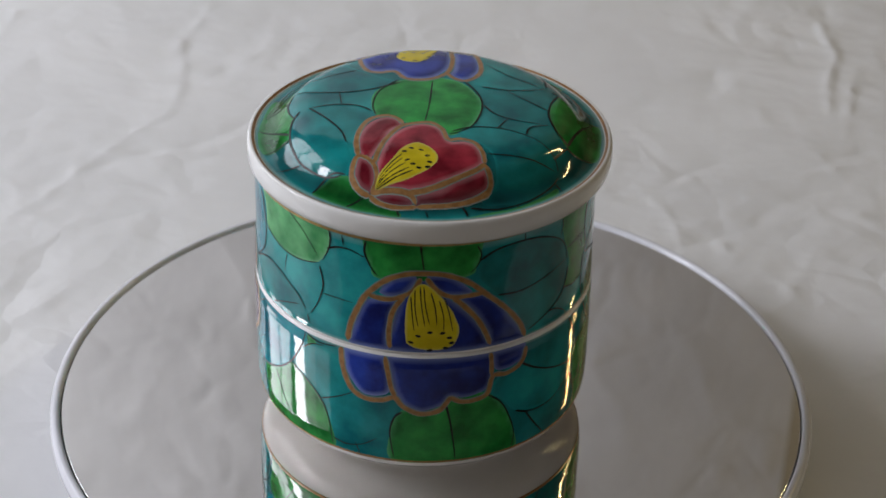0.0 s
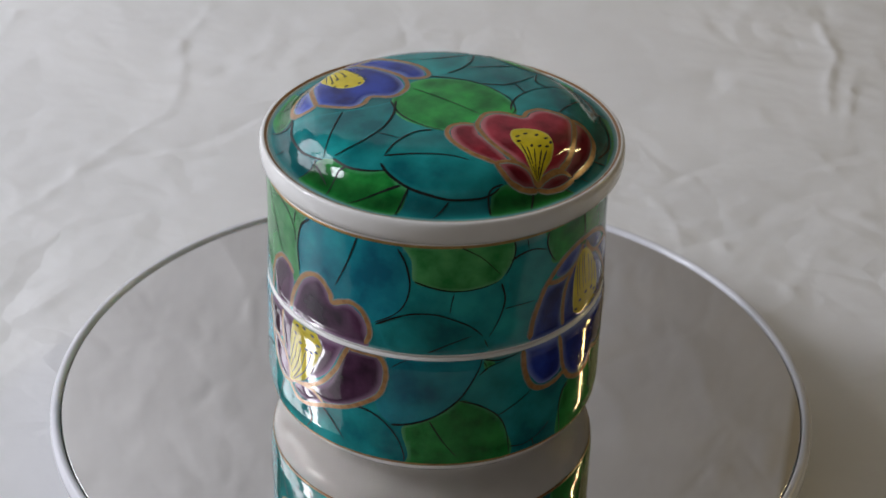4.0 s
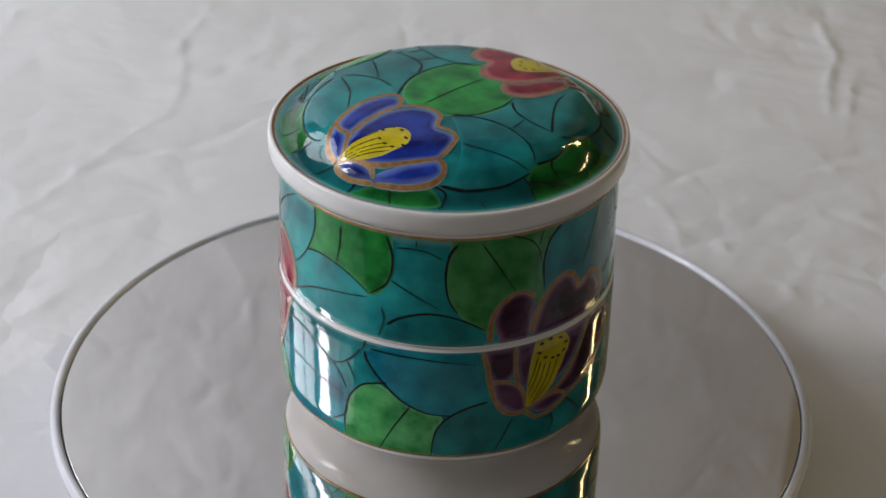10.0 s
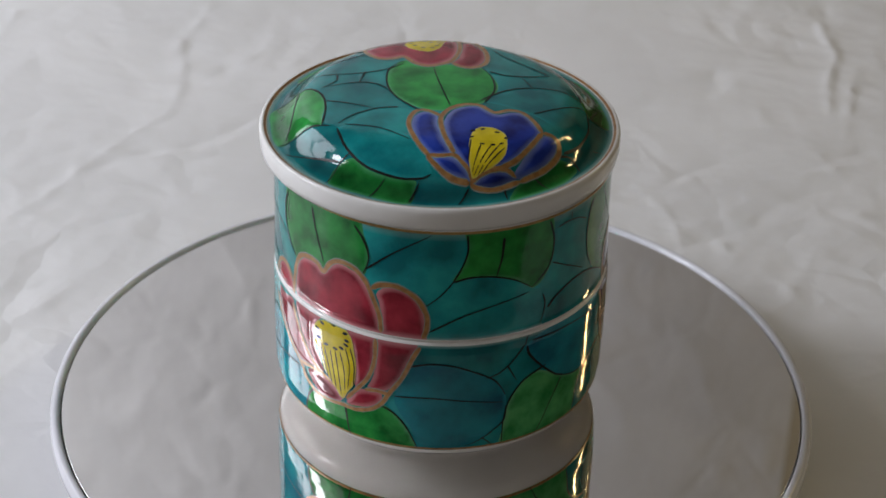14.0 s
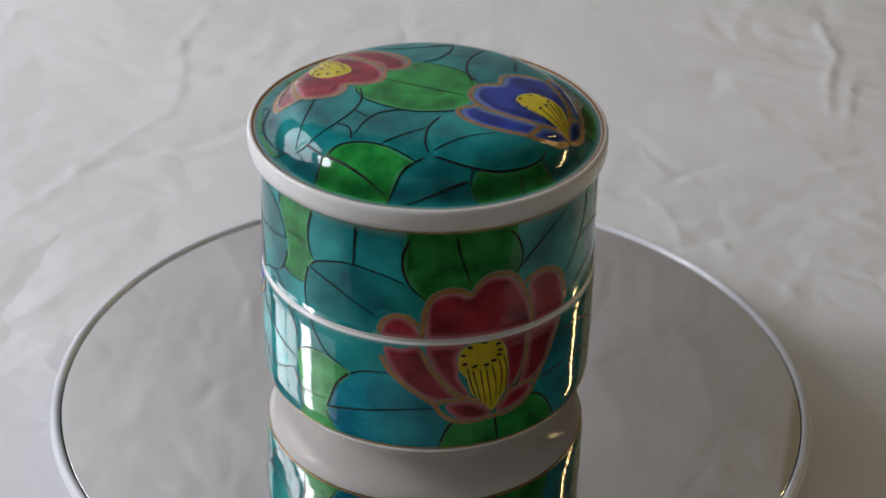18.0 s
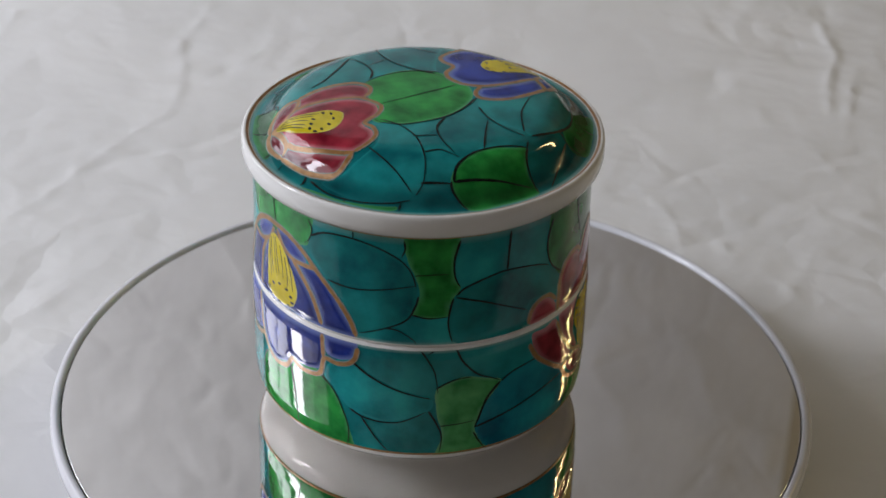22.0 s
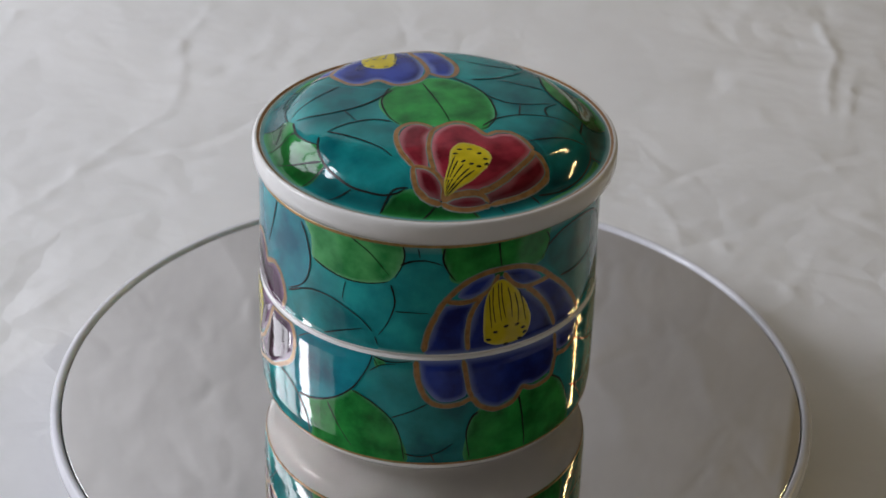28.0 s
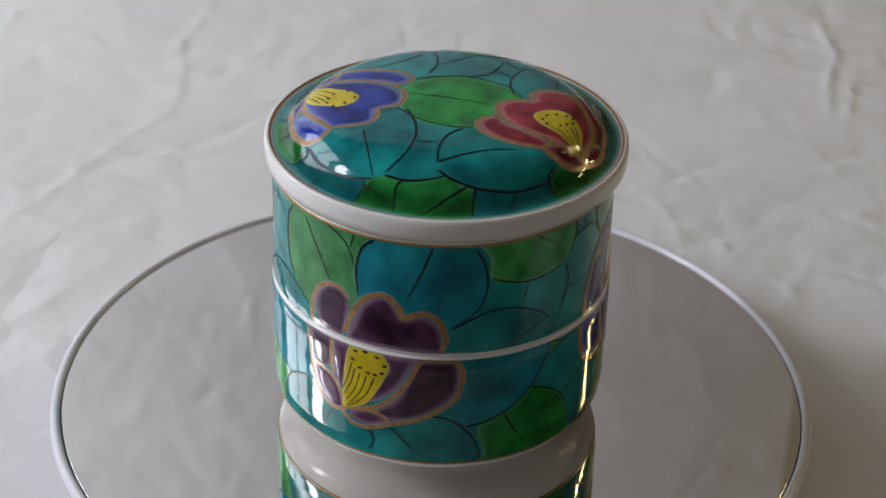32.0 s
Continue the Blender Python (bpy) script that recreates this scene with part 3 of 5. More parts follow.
leaf(UPPER, GREEN, (320.8, 89.4), (321.8, 81.1), (324.1, 76.0), (325.6, 70.6), (324.7, 66.3), (323.6, 62.9), (328.5, 61.7), (334.6, 62.1), (335.2, 65.6), (336.4, 68.4), (338.7, 71.7), (336.7, 74.8), (336.2, 81.5), (338.1, 90.6), (330.8, 90.7))
leaf(UPPER, DEEP, (288.6, 83.7), (294.0, 85.8), (303.1, 86.5), (312.0, 84.9), (319.1, 81.6), (322.8, 77.5), (324.8, 72.0), (324.2, 65.6), (321.4, 60.9), (314.3, 57.3), (306.3, 54.5), (301.6, 62.2), (295.0, 69.9), (288.2, 77.2))
# dark ink lines of the upper tier
ink(UPPER, 0.88, (252.0, 88.8), (251.5, 85.1), (253.3, 80.7), (255.8, 77.4))
ink(UPPER, 0.58, (287.1, 88.1), (288.5, 85.1), (287.3, 81.4), (285.0, 79.2))
ink(UPPER, 0.78, (269.3, 89.1), (269.9, 84.4), (270.6, 80.0))
ink(UPPER, 0.68, (207.4, 77.5), (212.9, 75.7), (219.3, 74.5), (225.5, 74.6), (230.8, 75.5), (234.3, 76.6))
ink(UPPER, 0.68, (239.0, 89.1), (239.5, 85.9), (238.6, 82.1), (236.4, 78.0))
ink(UPPER, 0.49, (222.1, 89.1), (228.4, 85.3), (234.6, 78.9))
ink(UPPER, 0.49, (220.0, 73.6), (219.2, 70.2), (218.7, 66.8))
ink(UPPER, 0.78, (195.0, 60.9), (201.4, 64.3), (207.3, 66.3), (214.9, 66.3), (223.0, 63.3), (226.7, 61.0), (229.6, 58.2))
ink(UPPER, 0.58, (211.9, 53.1), (218.7, 56.2), (226.0, 58.8))
ink(UPPER, 0.68, (235.2, 75.6), (236.6, 69.7), (234.6, 62.9), (231.5, 57.8))
ink(UPPER, 0.49, (236.7, 66.6), (241.8, 66.7), (247.7, 66.6))
ink(UPPER, 0.58, (230.1, 57.0), (231.4, 53.8))
ink(UPPER, 0.78, (238.2, 82.7), (242.1, 84.3), (246.6, 84.6), (251.5, 83.1))
ink(UPPER, 0.58, (243.7, 88.8), (244.4, 85.1))
ink(UPPER, 0.98, (134.2, 87.8), (131.6, 84.1), (130.5, 76.7), (131.6, 69.0), (134.8, 63.7))
ink(UPPER, 0.58, (141.7, 87.8), (146.7, 80.4), (151.4, 73.1), (154.3, 68.5))
ink(UPPER, 0.68, (151.6, 89.2), (157.9, 86.5), (161.2, 82.4), (162.3, 77.9))
ink(UPPER, 0.68, (162.4, 88.8), (161.2, 84.0))
ink(UPPER, 0.88, (169.5, 88.8), (165.4, 85.2), (163.4, 79.0), (163.5, 73.2), (164.1, 68.5))
ink(UPPER, 0.78, (202.0, 87.9), (204.6, 83.2), (206.0, 76.1), (204.5, 69.6), (201.1, 65.4), (194.6, 61.5))
ink(UPPER, 0.78, (188.4, 88.9), (185.0, 79.8), (180.3, 70.2))
ink(UPPER, 0.68, (114.6, 84.9), (119.4, 85.4), (125.0, 84.6), (129.5, 82.4))
ink(UPPER, 0.58, (120.9, 88.3), (121.1, 85.7))
ink(UPPER, 0.58, (113.1, 73.4), (119.6, 70.1), (125.3, 67.2), (129.0, 65.2))
ink(UPPER, 0.98, (111.9, 57.9), (115.9, 60.9), (122.6, 63.2), (129.0, 63.4), (136.3, 61.5), (143.9, 57.6))
ink(UPPER, 0.58, (109.7, 63.5), (110.8, 59.9), (109.9, 55.7), (108.8, 52.9))
ink(UPPER, 0.78, (82.6, 88.6), (82.9, 83.4), (81.5, 78.5), (78.4, 72.6), (74.4, 67.7), (69.7, 63.8))
ink(UPPER, 0.78, (78.4, 72.6), (84.3, 74.0), (91.5, 73.5), (98.7, 71.2), (105.4, 67.0))
ink(UPPER, 0.98, (94.6, 86.6), (94.1, 79.9), (92.5, 73.5))
ink(UPPER, 0.88, (111.3, 88.2), (113.2, 82.4), (113.1, 76.6), (111.3, 72.0), (108.1, 69.1), (105.4, 67.2))
ink(UPPER, 0.78, (49.5, 73.4), (59.5, 81.4), (71.3, 88.5))
ink(UPPER, 0.78, (71.2, 55.1), (81.0, 60.2), (91.7, 63.3), (104.5, 65.7))
ink(UPPER, 1.07, (13.2, 86.6), (11.1, 81.2), (11.3, 75.4), (13.8, 70.2), (18.7, 66.1))
ink(UPPER, 0.88, (45.7, 87.6), (49.0, 83.6), (50.8, 78.6), (50.2, 74.8), (48.5, 71.4))
ink(UPPER, 0.98, (27.9, 87.7), (29.4, 81.2), (31.7, 74.6), (33.2, 70.2))
ink(UPPER, 1.07, (355.3, 88.2), (354.8, 81.5), (354.4, 74.6))
ink(UPPER, 0.78, (-22.8, 69.0), (-19.4, 71.8), (-10.1, 74.6), (-2.9, 74.8), (6.1, 73.2), (11.9, 71.1))
ink(UPPER, 0.78, (-22.8, 68.6), (-13.7, 65.9), (-6.3, 62.8), (2.8, 58.6))
ink(UPPER, 0.88, (338.1, 88.1), (336.4, 81.6), (336.7, 75.8), (338.7, 71.7))
ink(UPPER, 0.68, (323.3, 62.9), (328.5, 61.7), (334.8, 62.1))
ink(UPPER, 0.49, (323.6, 76.4), (329.6, 76.8), (334.8, 76.9))
ink(UPPER, 0.78, (336.4, 68.4), (335.2, 63.6), (334.9, 58.6), (336.3, 53.1))
ink(UPPER, 0.78, (288.0, 82.9), (294.0, 85.8), (303.1, 86.5), (312.0, 84.9), (319.1, 81.6), (322.8, 77.5), (324.4, 72.4))
ink(UPPER, 0.78, (325.2, 69.4), (324.2, 65.6), (321.4, 60.9), (314.3, 57.3), (306.3, 54.5))
ink(UPPER, 0.68, (294.6, 69.9), (303.3, 69.3), (312.3, 70.5), (323.9, 72.9))
ink(UPPER, 0.68, (303.8, 88.9), (303.9, 86.4))
ink(UPPER, 0.78, (320.4, 88.0), (320.8, 85.3), (319.7, 82.5))
ink(UPPER, 0.58, (314.8, 57.6), (318.8, 57.2), (323.4, 54.5), (324.7, 52.6))
# petals of the upper tier
petal(UPPER, BLUE, (257.1, 72.6), (259.8, 75.9), (263.7, 77.7), (267.8, 78.2), (266.9, 76.0), (263.8, 72.8), (259.8, 71.6))
petal(UPPER, BLUE, (271.6, 78.3), (275.7, 78.6), (280.2, 77.0), (285.2, 73.0), (281.2, 72.2), (276.7, 73.1), (273.1, 75.8))
petal(UPPER, BLUE, (247.2, 52.5), (249.1, 60.2), (251.5, 66.7), (253.8, 68.7), (261.3, 69.3), (259.9, 64.2), (258.9, 58.2), (258.6, 52.1))
petal(UPPER, BLUE, (260.4, 52.4), (261.8, 62.5), (264.3, 70.5), (268.7, 76.1), (272.2, 76.1), (277.7, 70.8), (285.1, 64.2), (290.0, 57.5), (291.6, 51.9), (276.3, 51.0))
petal(UPPER, BLUE, (282.7, 70.3), (287.7, 71.3), (292.5, 69.2), (298.8, 61.4), (304.8, 52.3), (293.5, 52.3), (291.3, 59.2), (287.9, 64.8))
petal(UPPER, PURPLE, (148.6, 55.1), (147.2, 60.0), (148.9, 65.5), (153.0, 68.2), (157.1, 67.9), (160.0, 65.1), (159.5, 60.6), (158.1, 53.5), (154.2, 52.0), (149.5, 52.9))
petal(UPPER, PURPLE, (160.8, 52.5), (163.0, 59.4), (165.7, 64.8), (169.3, 68.3), (173.4, 69.4), (176.5, 67.1), (178.7, 63.3), (182.8, 64.7), (186.4, 64.6), (189.7, 62.0), (191.4, 58.0), (190.8, 51.3), (176.0, 49.3), (165.0, 51.3))
petal(UPPER, RED, (4.7, 54.1), (5.8, 57.7), (9.1, 59.5), (13.3, 58.2), (16.8, 52.7), (11.2, 51.8), (6.2, 52.2))
petal(UPPER, RED, (19.4, 58.8), (19.3, 62.7), (21.2, 66.1), (25.9, 68.3), (30.5, 67.6), (32.7, 66.5), (35.9, 70.1), (39.5, 71.8), (44.9, 71.2), (48.6, 68.0), (52.4, 61.8), (54.4, 55.6), (54.1, 51.1), (40.8, 50.0), (28.0, 50.5), (20.0, 51.8))
petal(UPPER, RED, (56.9, 51.5), (55.6, 61.4), (54.2, 65.5), (56.9, 68.1), (61.7, 68.6), (66.9, 65.5), (69.2, 59.5), (69.6, 51.8), (63.4, 51.0))
# gold outlines of the upper tier
gold(UPPER, 1.5, (246.0, 53.4), (247.1, 59.7), (249.8, 66.3), (252.4, 70.8), (258.0, 76.2), (264.2, 79.1), (270.4, 79.8), (277.5, 79.1), (284.7, 76.0), (290.5, 71.2), (297.7, 64.7), (302.8, 58.3), (305.2, 52.8))
gold(UPPER, 1.4, (252.4, 70.8), (257.1, 70.1), (261.6, 70.7), (267.0, 73.7), (269.5, 78.2))
gold(UPPER, 1.4, (271.3, 78.3), (274.9, 73.8), (279.4, 71.6), (284.9, 71.5), (289.9, 71.9))
gold(UPPER, 1.4, (260.1, 53.4), (259.7, 58.3), (260.3, 64.2), (262.0, 68.4), (264.8, 72.1))
gold(UPPER, 1.4, (279.4, 71.6), (283.1, 68.3), (287.9, 62.8), (290.9, 57.3), (292.5, 53.0))
gold(UPPER, 1.4, (145.5, 53.1), (145.4, 59.3), (147.3, 64.6), (151.0, 67.9), (154.1, 69.2), (158.0, 68.5), (161.0, 65.9))
gold(UPPER, 1.5, (159.5, 53.9), (160.7, 58.9), (162.9, 63.3), (165.6, 67.2), (169.3, 69.9), (172.8, 70.7), (175.5, 69.6), (178.3, 66.6), (179.2, 63.9), (182.8, 65.3), (186.3, 66.2), (190.0, 64.6), (192.4, 60.8), (193.1, 56.8), (191.4, 53.0))
gold(UPPER, 1.3, (3.4, 53.2), (4.6, 57.3), (8.0, 59.9), (12.7, 60.0), (16.4, 57.0))
gold(UPPER, 1.5, (17.4, 52.2), (18.0, 59.4), (19.3, 64.7), (22.1, 68.2), (26.8, 69.5), (30.5, 69.0), (33.2, 67.3), (35.9, 71.0), (39.4, 73.2), (44.8, 73.1), (49.4, 69.9), (52.3, 64.7), (54.9, 58.5), (55.5, 53.0))
gold(UPPER, 1.5, (51.9, 67.4), (55.0, 69.4), (60.7, 69.8), (66.8, 66.7), (70.2, 61.2), (70.4, 56.2), (69.1, 52.4))
# yellow stamens of the upper tier
stamen(UPPER, YELLOW, (265.1, 56.9), (264.8, 64.7), (265.6, 70.6), (267.8, 75.1), (270.5, 76.3), (273.1, 74.8), (276.8, 70.8), (280.1, 65.7), (281.9, 60.6), (281.2, 56.8), (279.3, 54.4), (274.5, 53.4), (269.1, 53.8), (265.8, 55.4))
# filaments of the upper tier
filament(UPPER, 0.43, (266.5, 71.9), (267.1, 64.9), (267.7, 60.0))
filament(UPPER, 0.43, (267.8, 74.1), (267.9, 67.9), (268.9, 61.6))
filament(UPPER, 0.43, (269.4, 75.3), (269.9, 68.9), (271.1, 61.5))
filament(UPPER, 0.43, (270.5, 75.3), (271.1, 68.9), (272.5, 62.5))
filament(UPPER, 0.43, (272.8, 73.2), (274.2, 68.0), (274.8, 62.1))
filament(UPPER, 0.43, (275.4, 70.7), (276.9, 64.9), (277.0, 60.0))
filament(UPPER, 0.43, (277.1, 71.2), (278.7, 65.8), (279.9, 59.8))
# anthers of the upper tier
anthers(UPPER, 1, (266.7, 56.1), (269.0, 58.3), (272.7, 59.6), (276.7, 59.3), (278.9, 57.6), (279.6, 55.8), (277.7, 54.1), (272.7, 53.4))
# leaves of the lower tier
leaf(LOWER_SIDE, GREEN, (264.9, 31.4), (261.9, 28.3), (260.4, 22.3), (261.3, 11.0), (281.2, 6.8), (302.9, 7.0), (302.6, 18.6), (299.1, 27.4), (292.6, 35.2), (280.2, 38.7), (269.4, 33.8))
leaf(LOWER_SIDE, TEALB, (200.6, 25.8), (205.7, 26.6), (211.6, 28.6), (217.2, 31.8), (222.6, 36.6), (226.2, 42.1), (228.7, 47.3), (229.6, 54.2), (215.1, 52.9), (201.5, 53.7), (197.5, 44.4), (195.2, 33.0))
leaf(LOWER_SIDE, GREEN, (230.3, 49.4), (234.1, 48.2), (231.9, 46.9), (230.7, 45.7))
leaf(LOWER_SIDE, GREEN, (204.1, 24.4), (207.7, 27.0), (217.2, 31.3), (222.7, 35.8), (228.1, 33.8), (235.5, 28.4), (239.0, 21.7), (240.5, 11.1), (224.9, 8.3), (206.4, 9.3), (206.3, 15.3))
leaf(LOWER_SIDE, TEALB, (104.2, 47.1), (105.4, 43.0), (110.2, 37.4), (116.3, 31.9), (120.3, 29.7), (126.0, 27.7), (133.4, 27.2), (140.7, 30.0), (146.1, 31.9), (143.1, 39.5), (141.6, 47.7), (140.1, 53.7), (121.8, 52.7))
leaf(LOWER_SIDE, LEAF, (108.4, 35.9), (102.7, 33.5), (98.6, 27.1), (96.8, 18.6), (96.7, 9.2), (109.0, 7.6), (127.2, 9.5), (128.0, 20.5), (130.7, 26.2), (126.0, 27.7), (120.3, 29.7), (114.3, 33.4))
leaf(LOWER_SIDE, DEEP, (145.2, 31.6), (138.9, 30.0), (132.5, 26.4), (128.4, 20.5), (127.2, 8.8), (147.9, 9.5), (160.8, 9.5), (169.5, 10.2), (168.5, 17.7), (155.8, 24.3))
leaf(LOWER_SIDE, TEALB, (60.4, 30.5), (64.2, 41.3), (72.0, 43.7), (79.5, 43.0), (92.4, 37.0), (97.2, 30.0), (96.9, 20.8), (93.0, 17.3), (83.7, 11.4), (68.4, 9.6), (66.3, 18.4), (62.1, 24.7))
leaf(LOWER_SIDE, GREEN, (28.4, 22.6), (25.2, 18.3), (23.6, 10.8), (24.4, 6.5), (45.6, 6.0), (69.1, 4.8), (67.2, 13.6), (63.6, 20.3), (57.3, 26.1), (50.7, 24.2), (41.4, 22.8))
leaf(LOWER_SIDE, LEAF, (331.5, 36.1), (337.1, 39.3), (342.0, 40.0), (348.6, 38.1), (353.8, 35.9), (348.7, 29.6), (345.9, 23.8), (344.9, 19.3), (346.9, 15.2), (350.0, 8.5), (338.7, 7.4), (331.2, 8.4), (333.5, 17.4), (333.3, 21.7), (331.9, 26.6))
leaf(LOWER_SIDE, TEALB, (-6.2, 35.9), (-1.4, 38.3), (8.6, 39.5), (14.4, 33.7), (24.7, 25.4), (25.1, 16.1), (23.7, 9.3), (9.6, 9.9), (-9.4, 10.2), (-15.4, 19.2), (-13.2, 26.1))
leaf(LOWER_SIDE, DEEP, (303.7, 43.8), (309.2, 40.0), (316.5, 36.5), (323.8, 34.2), (330.1, 32.8), (329.3, 28.3), (320.4, 24.0), (314.0, 23.2), (302.9, 26.0), (297.2, 32.0), (293.4, 35.4), (296.3, 41.3))
# dark ink lines of the lower tier
ink(LOWER_SIDE, 0.88, (264.4, 30.5), (261.9, 28.3), (260.4, 22.3), (261.8, 12.9))
ink(LOWER_SIDE, 0.68, (291.6, 35.4), (296.8, 31.3), (300.3, 24.9), (302.5, 17.6), (301.6, 9.7))
ink(LOWER_SIDE, 0.88, (278.3, 33.6), (280.2, 25.0), (282.0, 12.0))
ink(LOWER_SIDE, 0.88, (200.6, 25.8), (205.7, 26.6), (211.6, 28.6), (217.2, 31.8), (222.6, 36.6), (226.2, 42.1), (228.7, 47.3), (229.7, 51.7))
ink(LOWER_SIDE, 0.68, (230.1, 50.0), (235.0, 48.9), (242.2, 49.8))
ink(LOWER_SIDE, 0.49, (230.1, 49.2), (231.4, 46.7))
ink(LOWER_SIDE, 0.58, (228.8, 44.6), (232.3, 47.3), (237.3, 48.4))
ink(LOWER_SIDE, 0.49, (200.8, 47.1), (203.6, 49.1), (206.9, 50.9))
ink(LOWER_SIDE, 0.68, (222.7, 35.8), (229.0, 33.4), (235.5, 28.4), (238.8, 21.7), (240.3, 12.5))
ink(LOWER_SIDE, 0.58, (213.1, 28.3), (217.3, 21.1), (222.2, 14.5))
ink(LOWER_SIDE, 0.58, (236.0, 28.6), (242.8, 31.8), (248.4, 35.2))
ink(LOWER_SIDE, 0.58, (240.2, 15.4), (245.4, 14.5), (251.2, 16.1), (256.2, 19.5))
ink(LOWER_SIDE, 0.58, (248.8, 16.0), (250.4, 11.7))
ink(LOWER_SIDE, 0.78, (168.6, 21.3), (170.0, 18.3), (169.6, 16.0), (167.5, 13.0))
ink(LOWER_SIDE, 0.78, (175.3, 24.3), (179.4, 20.6), (184.1, 15.2))
ink(LOWER_SIDE, 0.78, (188.6, 29.8), (193.8, 29.0), (198.7, 26.0), (202.9, 20.8), (205.0, 14.7), (204.8, 11.5))
ink(LOWER_SIDE, 0.98, (104.2, 46.7), (105.4, 43.0), (110.2, 37.4), (116.3, 31.9), (120.3, 29.7), (126.0, 27.7), (133.4, 27.2))
ink(LOWER_SIDE, 0.68, (106.2, 48.0), (114.2, 47.9), (125.7, 47.5), (141.2, 45.7))
ink(LOWER_SIDE, 0.88, (112.3, 37.0), (108.4, 35.9), (103.6, 34.0), (100.0, 30.2), (97.9, 26.1), (96.6, 19.7), (96.6, 11.6))
ink(LOWER_SIDE, 0.68, (120.3, 30.1), (114.4, 20.6), (109.0, 10.1))
ink(LOWER_SIDE, 0.98, (145.2, 31.6), (138.9, 30.0), (132.5, 26.4), (128.4, 20.5), (127.2, 11.0))
ink(LOWER_SIDE, 0.68, (154.1, 23.9), (150.4, 16.4), (147.5, 11.1))
ink(LOWER_SIDE, 0.78, (65.2, 42.2), (72.0, 43.7), (79.5, 43.0), (86.9, 40.1), (92.4, 37.0), (95.2, 33.8), (97.2, 30.0))
ink(LOWER_SIDE, 0.68, (60.4, 30.5), (72.2, 31.1), (83.4, 29.9), (96.4, 27.7))
ink(LOWER_SIDE, 0.78, (103.1, 47.0), (98.7, 41.9), (94.2, 38.7), (89.7, 37.5))
ink(LOWER_SIDE, 0.58, (104.6, 51.2), (103.5, 46.9))
ink(LOWER_SIDE, 0.68, (97.4, 41.0), (100.8, 34.8))
ink(LOWER_SIDE, 0.68, (97.5, 26.2), (96.9, 20.8), (93.0, 17.3), (88.4, 14.3), (83.7, 12.3))
ink(LOWER_SIDE, 0.58, (89.3, 15.5), (94.1, 10.9))
ink(LOWER_SIDE, 1.07, (28.4, 22.0), (25.6, 17.9), (23.7, 11.6))
ink(LOWER_SIDE, 0.88, (56.0, 25.9), (60.4, 23.9), (64.7, 18.9), (68.2, 11.4))
ink(LOWER_SIDE, 0.88, (42.6, 21.5), (43.4, 16.6), (44.2, 10.6))
ink(LOWER_SIDE, 0.68, (326.4, 50.3), (328.3, 47.6), (330.9, 42.3), (332.1, 34.6))
ink(LOWER_SIDE, 0.58, (328.7, 49.1), (331.6, 50.9))
ink(LOWER_SIDE, 0.78, (337.7, 50.8), (340.0, 45.8), (344.8, 40.6), (349.5, 38.2), (353.6, 36.1))
ink(LOWER_SIDE, 0.68, (331.3, 36.5), (337.1, 39.3), (342.9, 39.8))
ink(LOWER_SIDE, 0.78, (329.1, 28.3), (331.8, 23.4), (333.5, 18.5), (333.0, 12.0))
ink(LOWER_SIDE, 0.58, (332.9, 22.4), (339.1, 22.7), (344.5, 23.1))
ink(LOWER_SIDE, 1.07, (353.2, 35.9), (348.6, 30.7), (345.9, 23.8), (344.5, 20.3))
ink(LOWER_SIDE, 0.88, (-6.4, 35.9), (-1.4, 38.3), (8.6, 39.5))
ink(LOWER_SIDE, 0.88, (-15.5, 20.5), (-5.7, 22.8), (9.0, 25.8), (22.5, 27.3))
ink(LOWER_SIDE, 0.68, (344.2, 18.7), (346.8, 14.0), (349.2, 10.7))
ink(LOWER_SIDE, 0.88, (303.7, 43.8), (309.2, 40.0), (316.5, 36.5), (323.8, 34.2), (329.9, 32.8))
ink(LOWER_SIDE, 0.78, (302.9, 26.0), (307.6, 23.9), (314.0, 23.2), (320.4, 24.0), (328.4, 28.0))
ink(LOWER_SIDE, 0.78, (307.0, 23.9), (311.3, 17.7), (316.1, 11.8))
# petals of the lower tier
petal(LOWER_SIDE, BLUE, (245.9, 52.1), (250.7, 52.2), (256.0, 52.5), (258.3, 48.2), (259.9, 42.3), (259.4, 37.7), (255.7, 36.0), (250.9, 36.4), (246.9, 41.6), (245.5, 47.3))
petal(LOWER_SIDE, BLUE, (260.1, 50.4), (261.9, 52.6), (272.7, 52.1), (291.6, 51.1), (292.9, 42.9), (291.5, 38.0), (287.7, 36.2), (283.0, 35.7), (279.3, 36.7), (277.6, 34.3), (274.0, 32.4), (270.4, 31.7), (265.8, 33.6), (263.0, 37.5), (261.2, 43.6))
petal(LOWER_SIDE, BLUE, (294.7, 50.8), (299.3, 50.8), (304.7, 50.6), (304.0, 45.8), (300.4, 43.9), (296.2, 43.7), (294.4, 45.6))
petal(LOWER_SIDE, PURPLE, (145.2, 51.7), (149.0, 51.9), (153.2, 51.2), (154.3, 45.3), (153.5, 40.9), (150.3, 38.8), (147.1, 39.7), (145.3, 44.2))
petal(LOWER_SIDE, PURPLE, (147.5, 38.2), (151.0, 38.0), (154.5, 36.4), (157.2, 32.6), (158.6, 27.0), (155.6, 25.7), (151.4, 28.6), (148.1, 32.7))
petal(LOWER_SIDE, PURPLE, (155.3, 51.1), (160.8, 51.7), (160.3, 44.9), (158.9, 36.2), (156.6, 35.6), (155.5, 40.5))
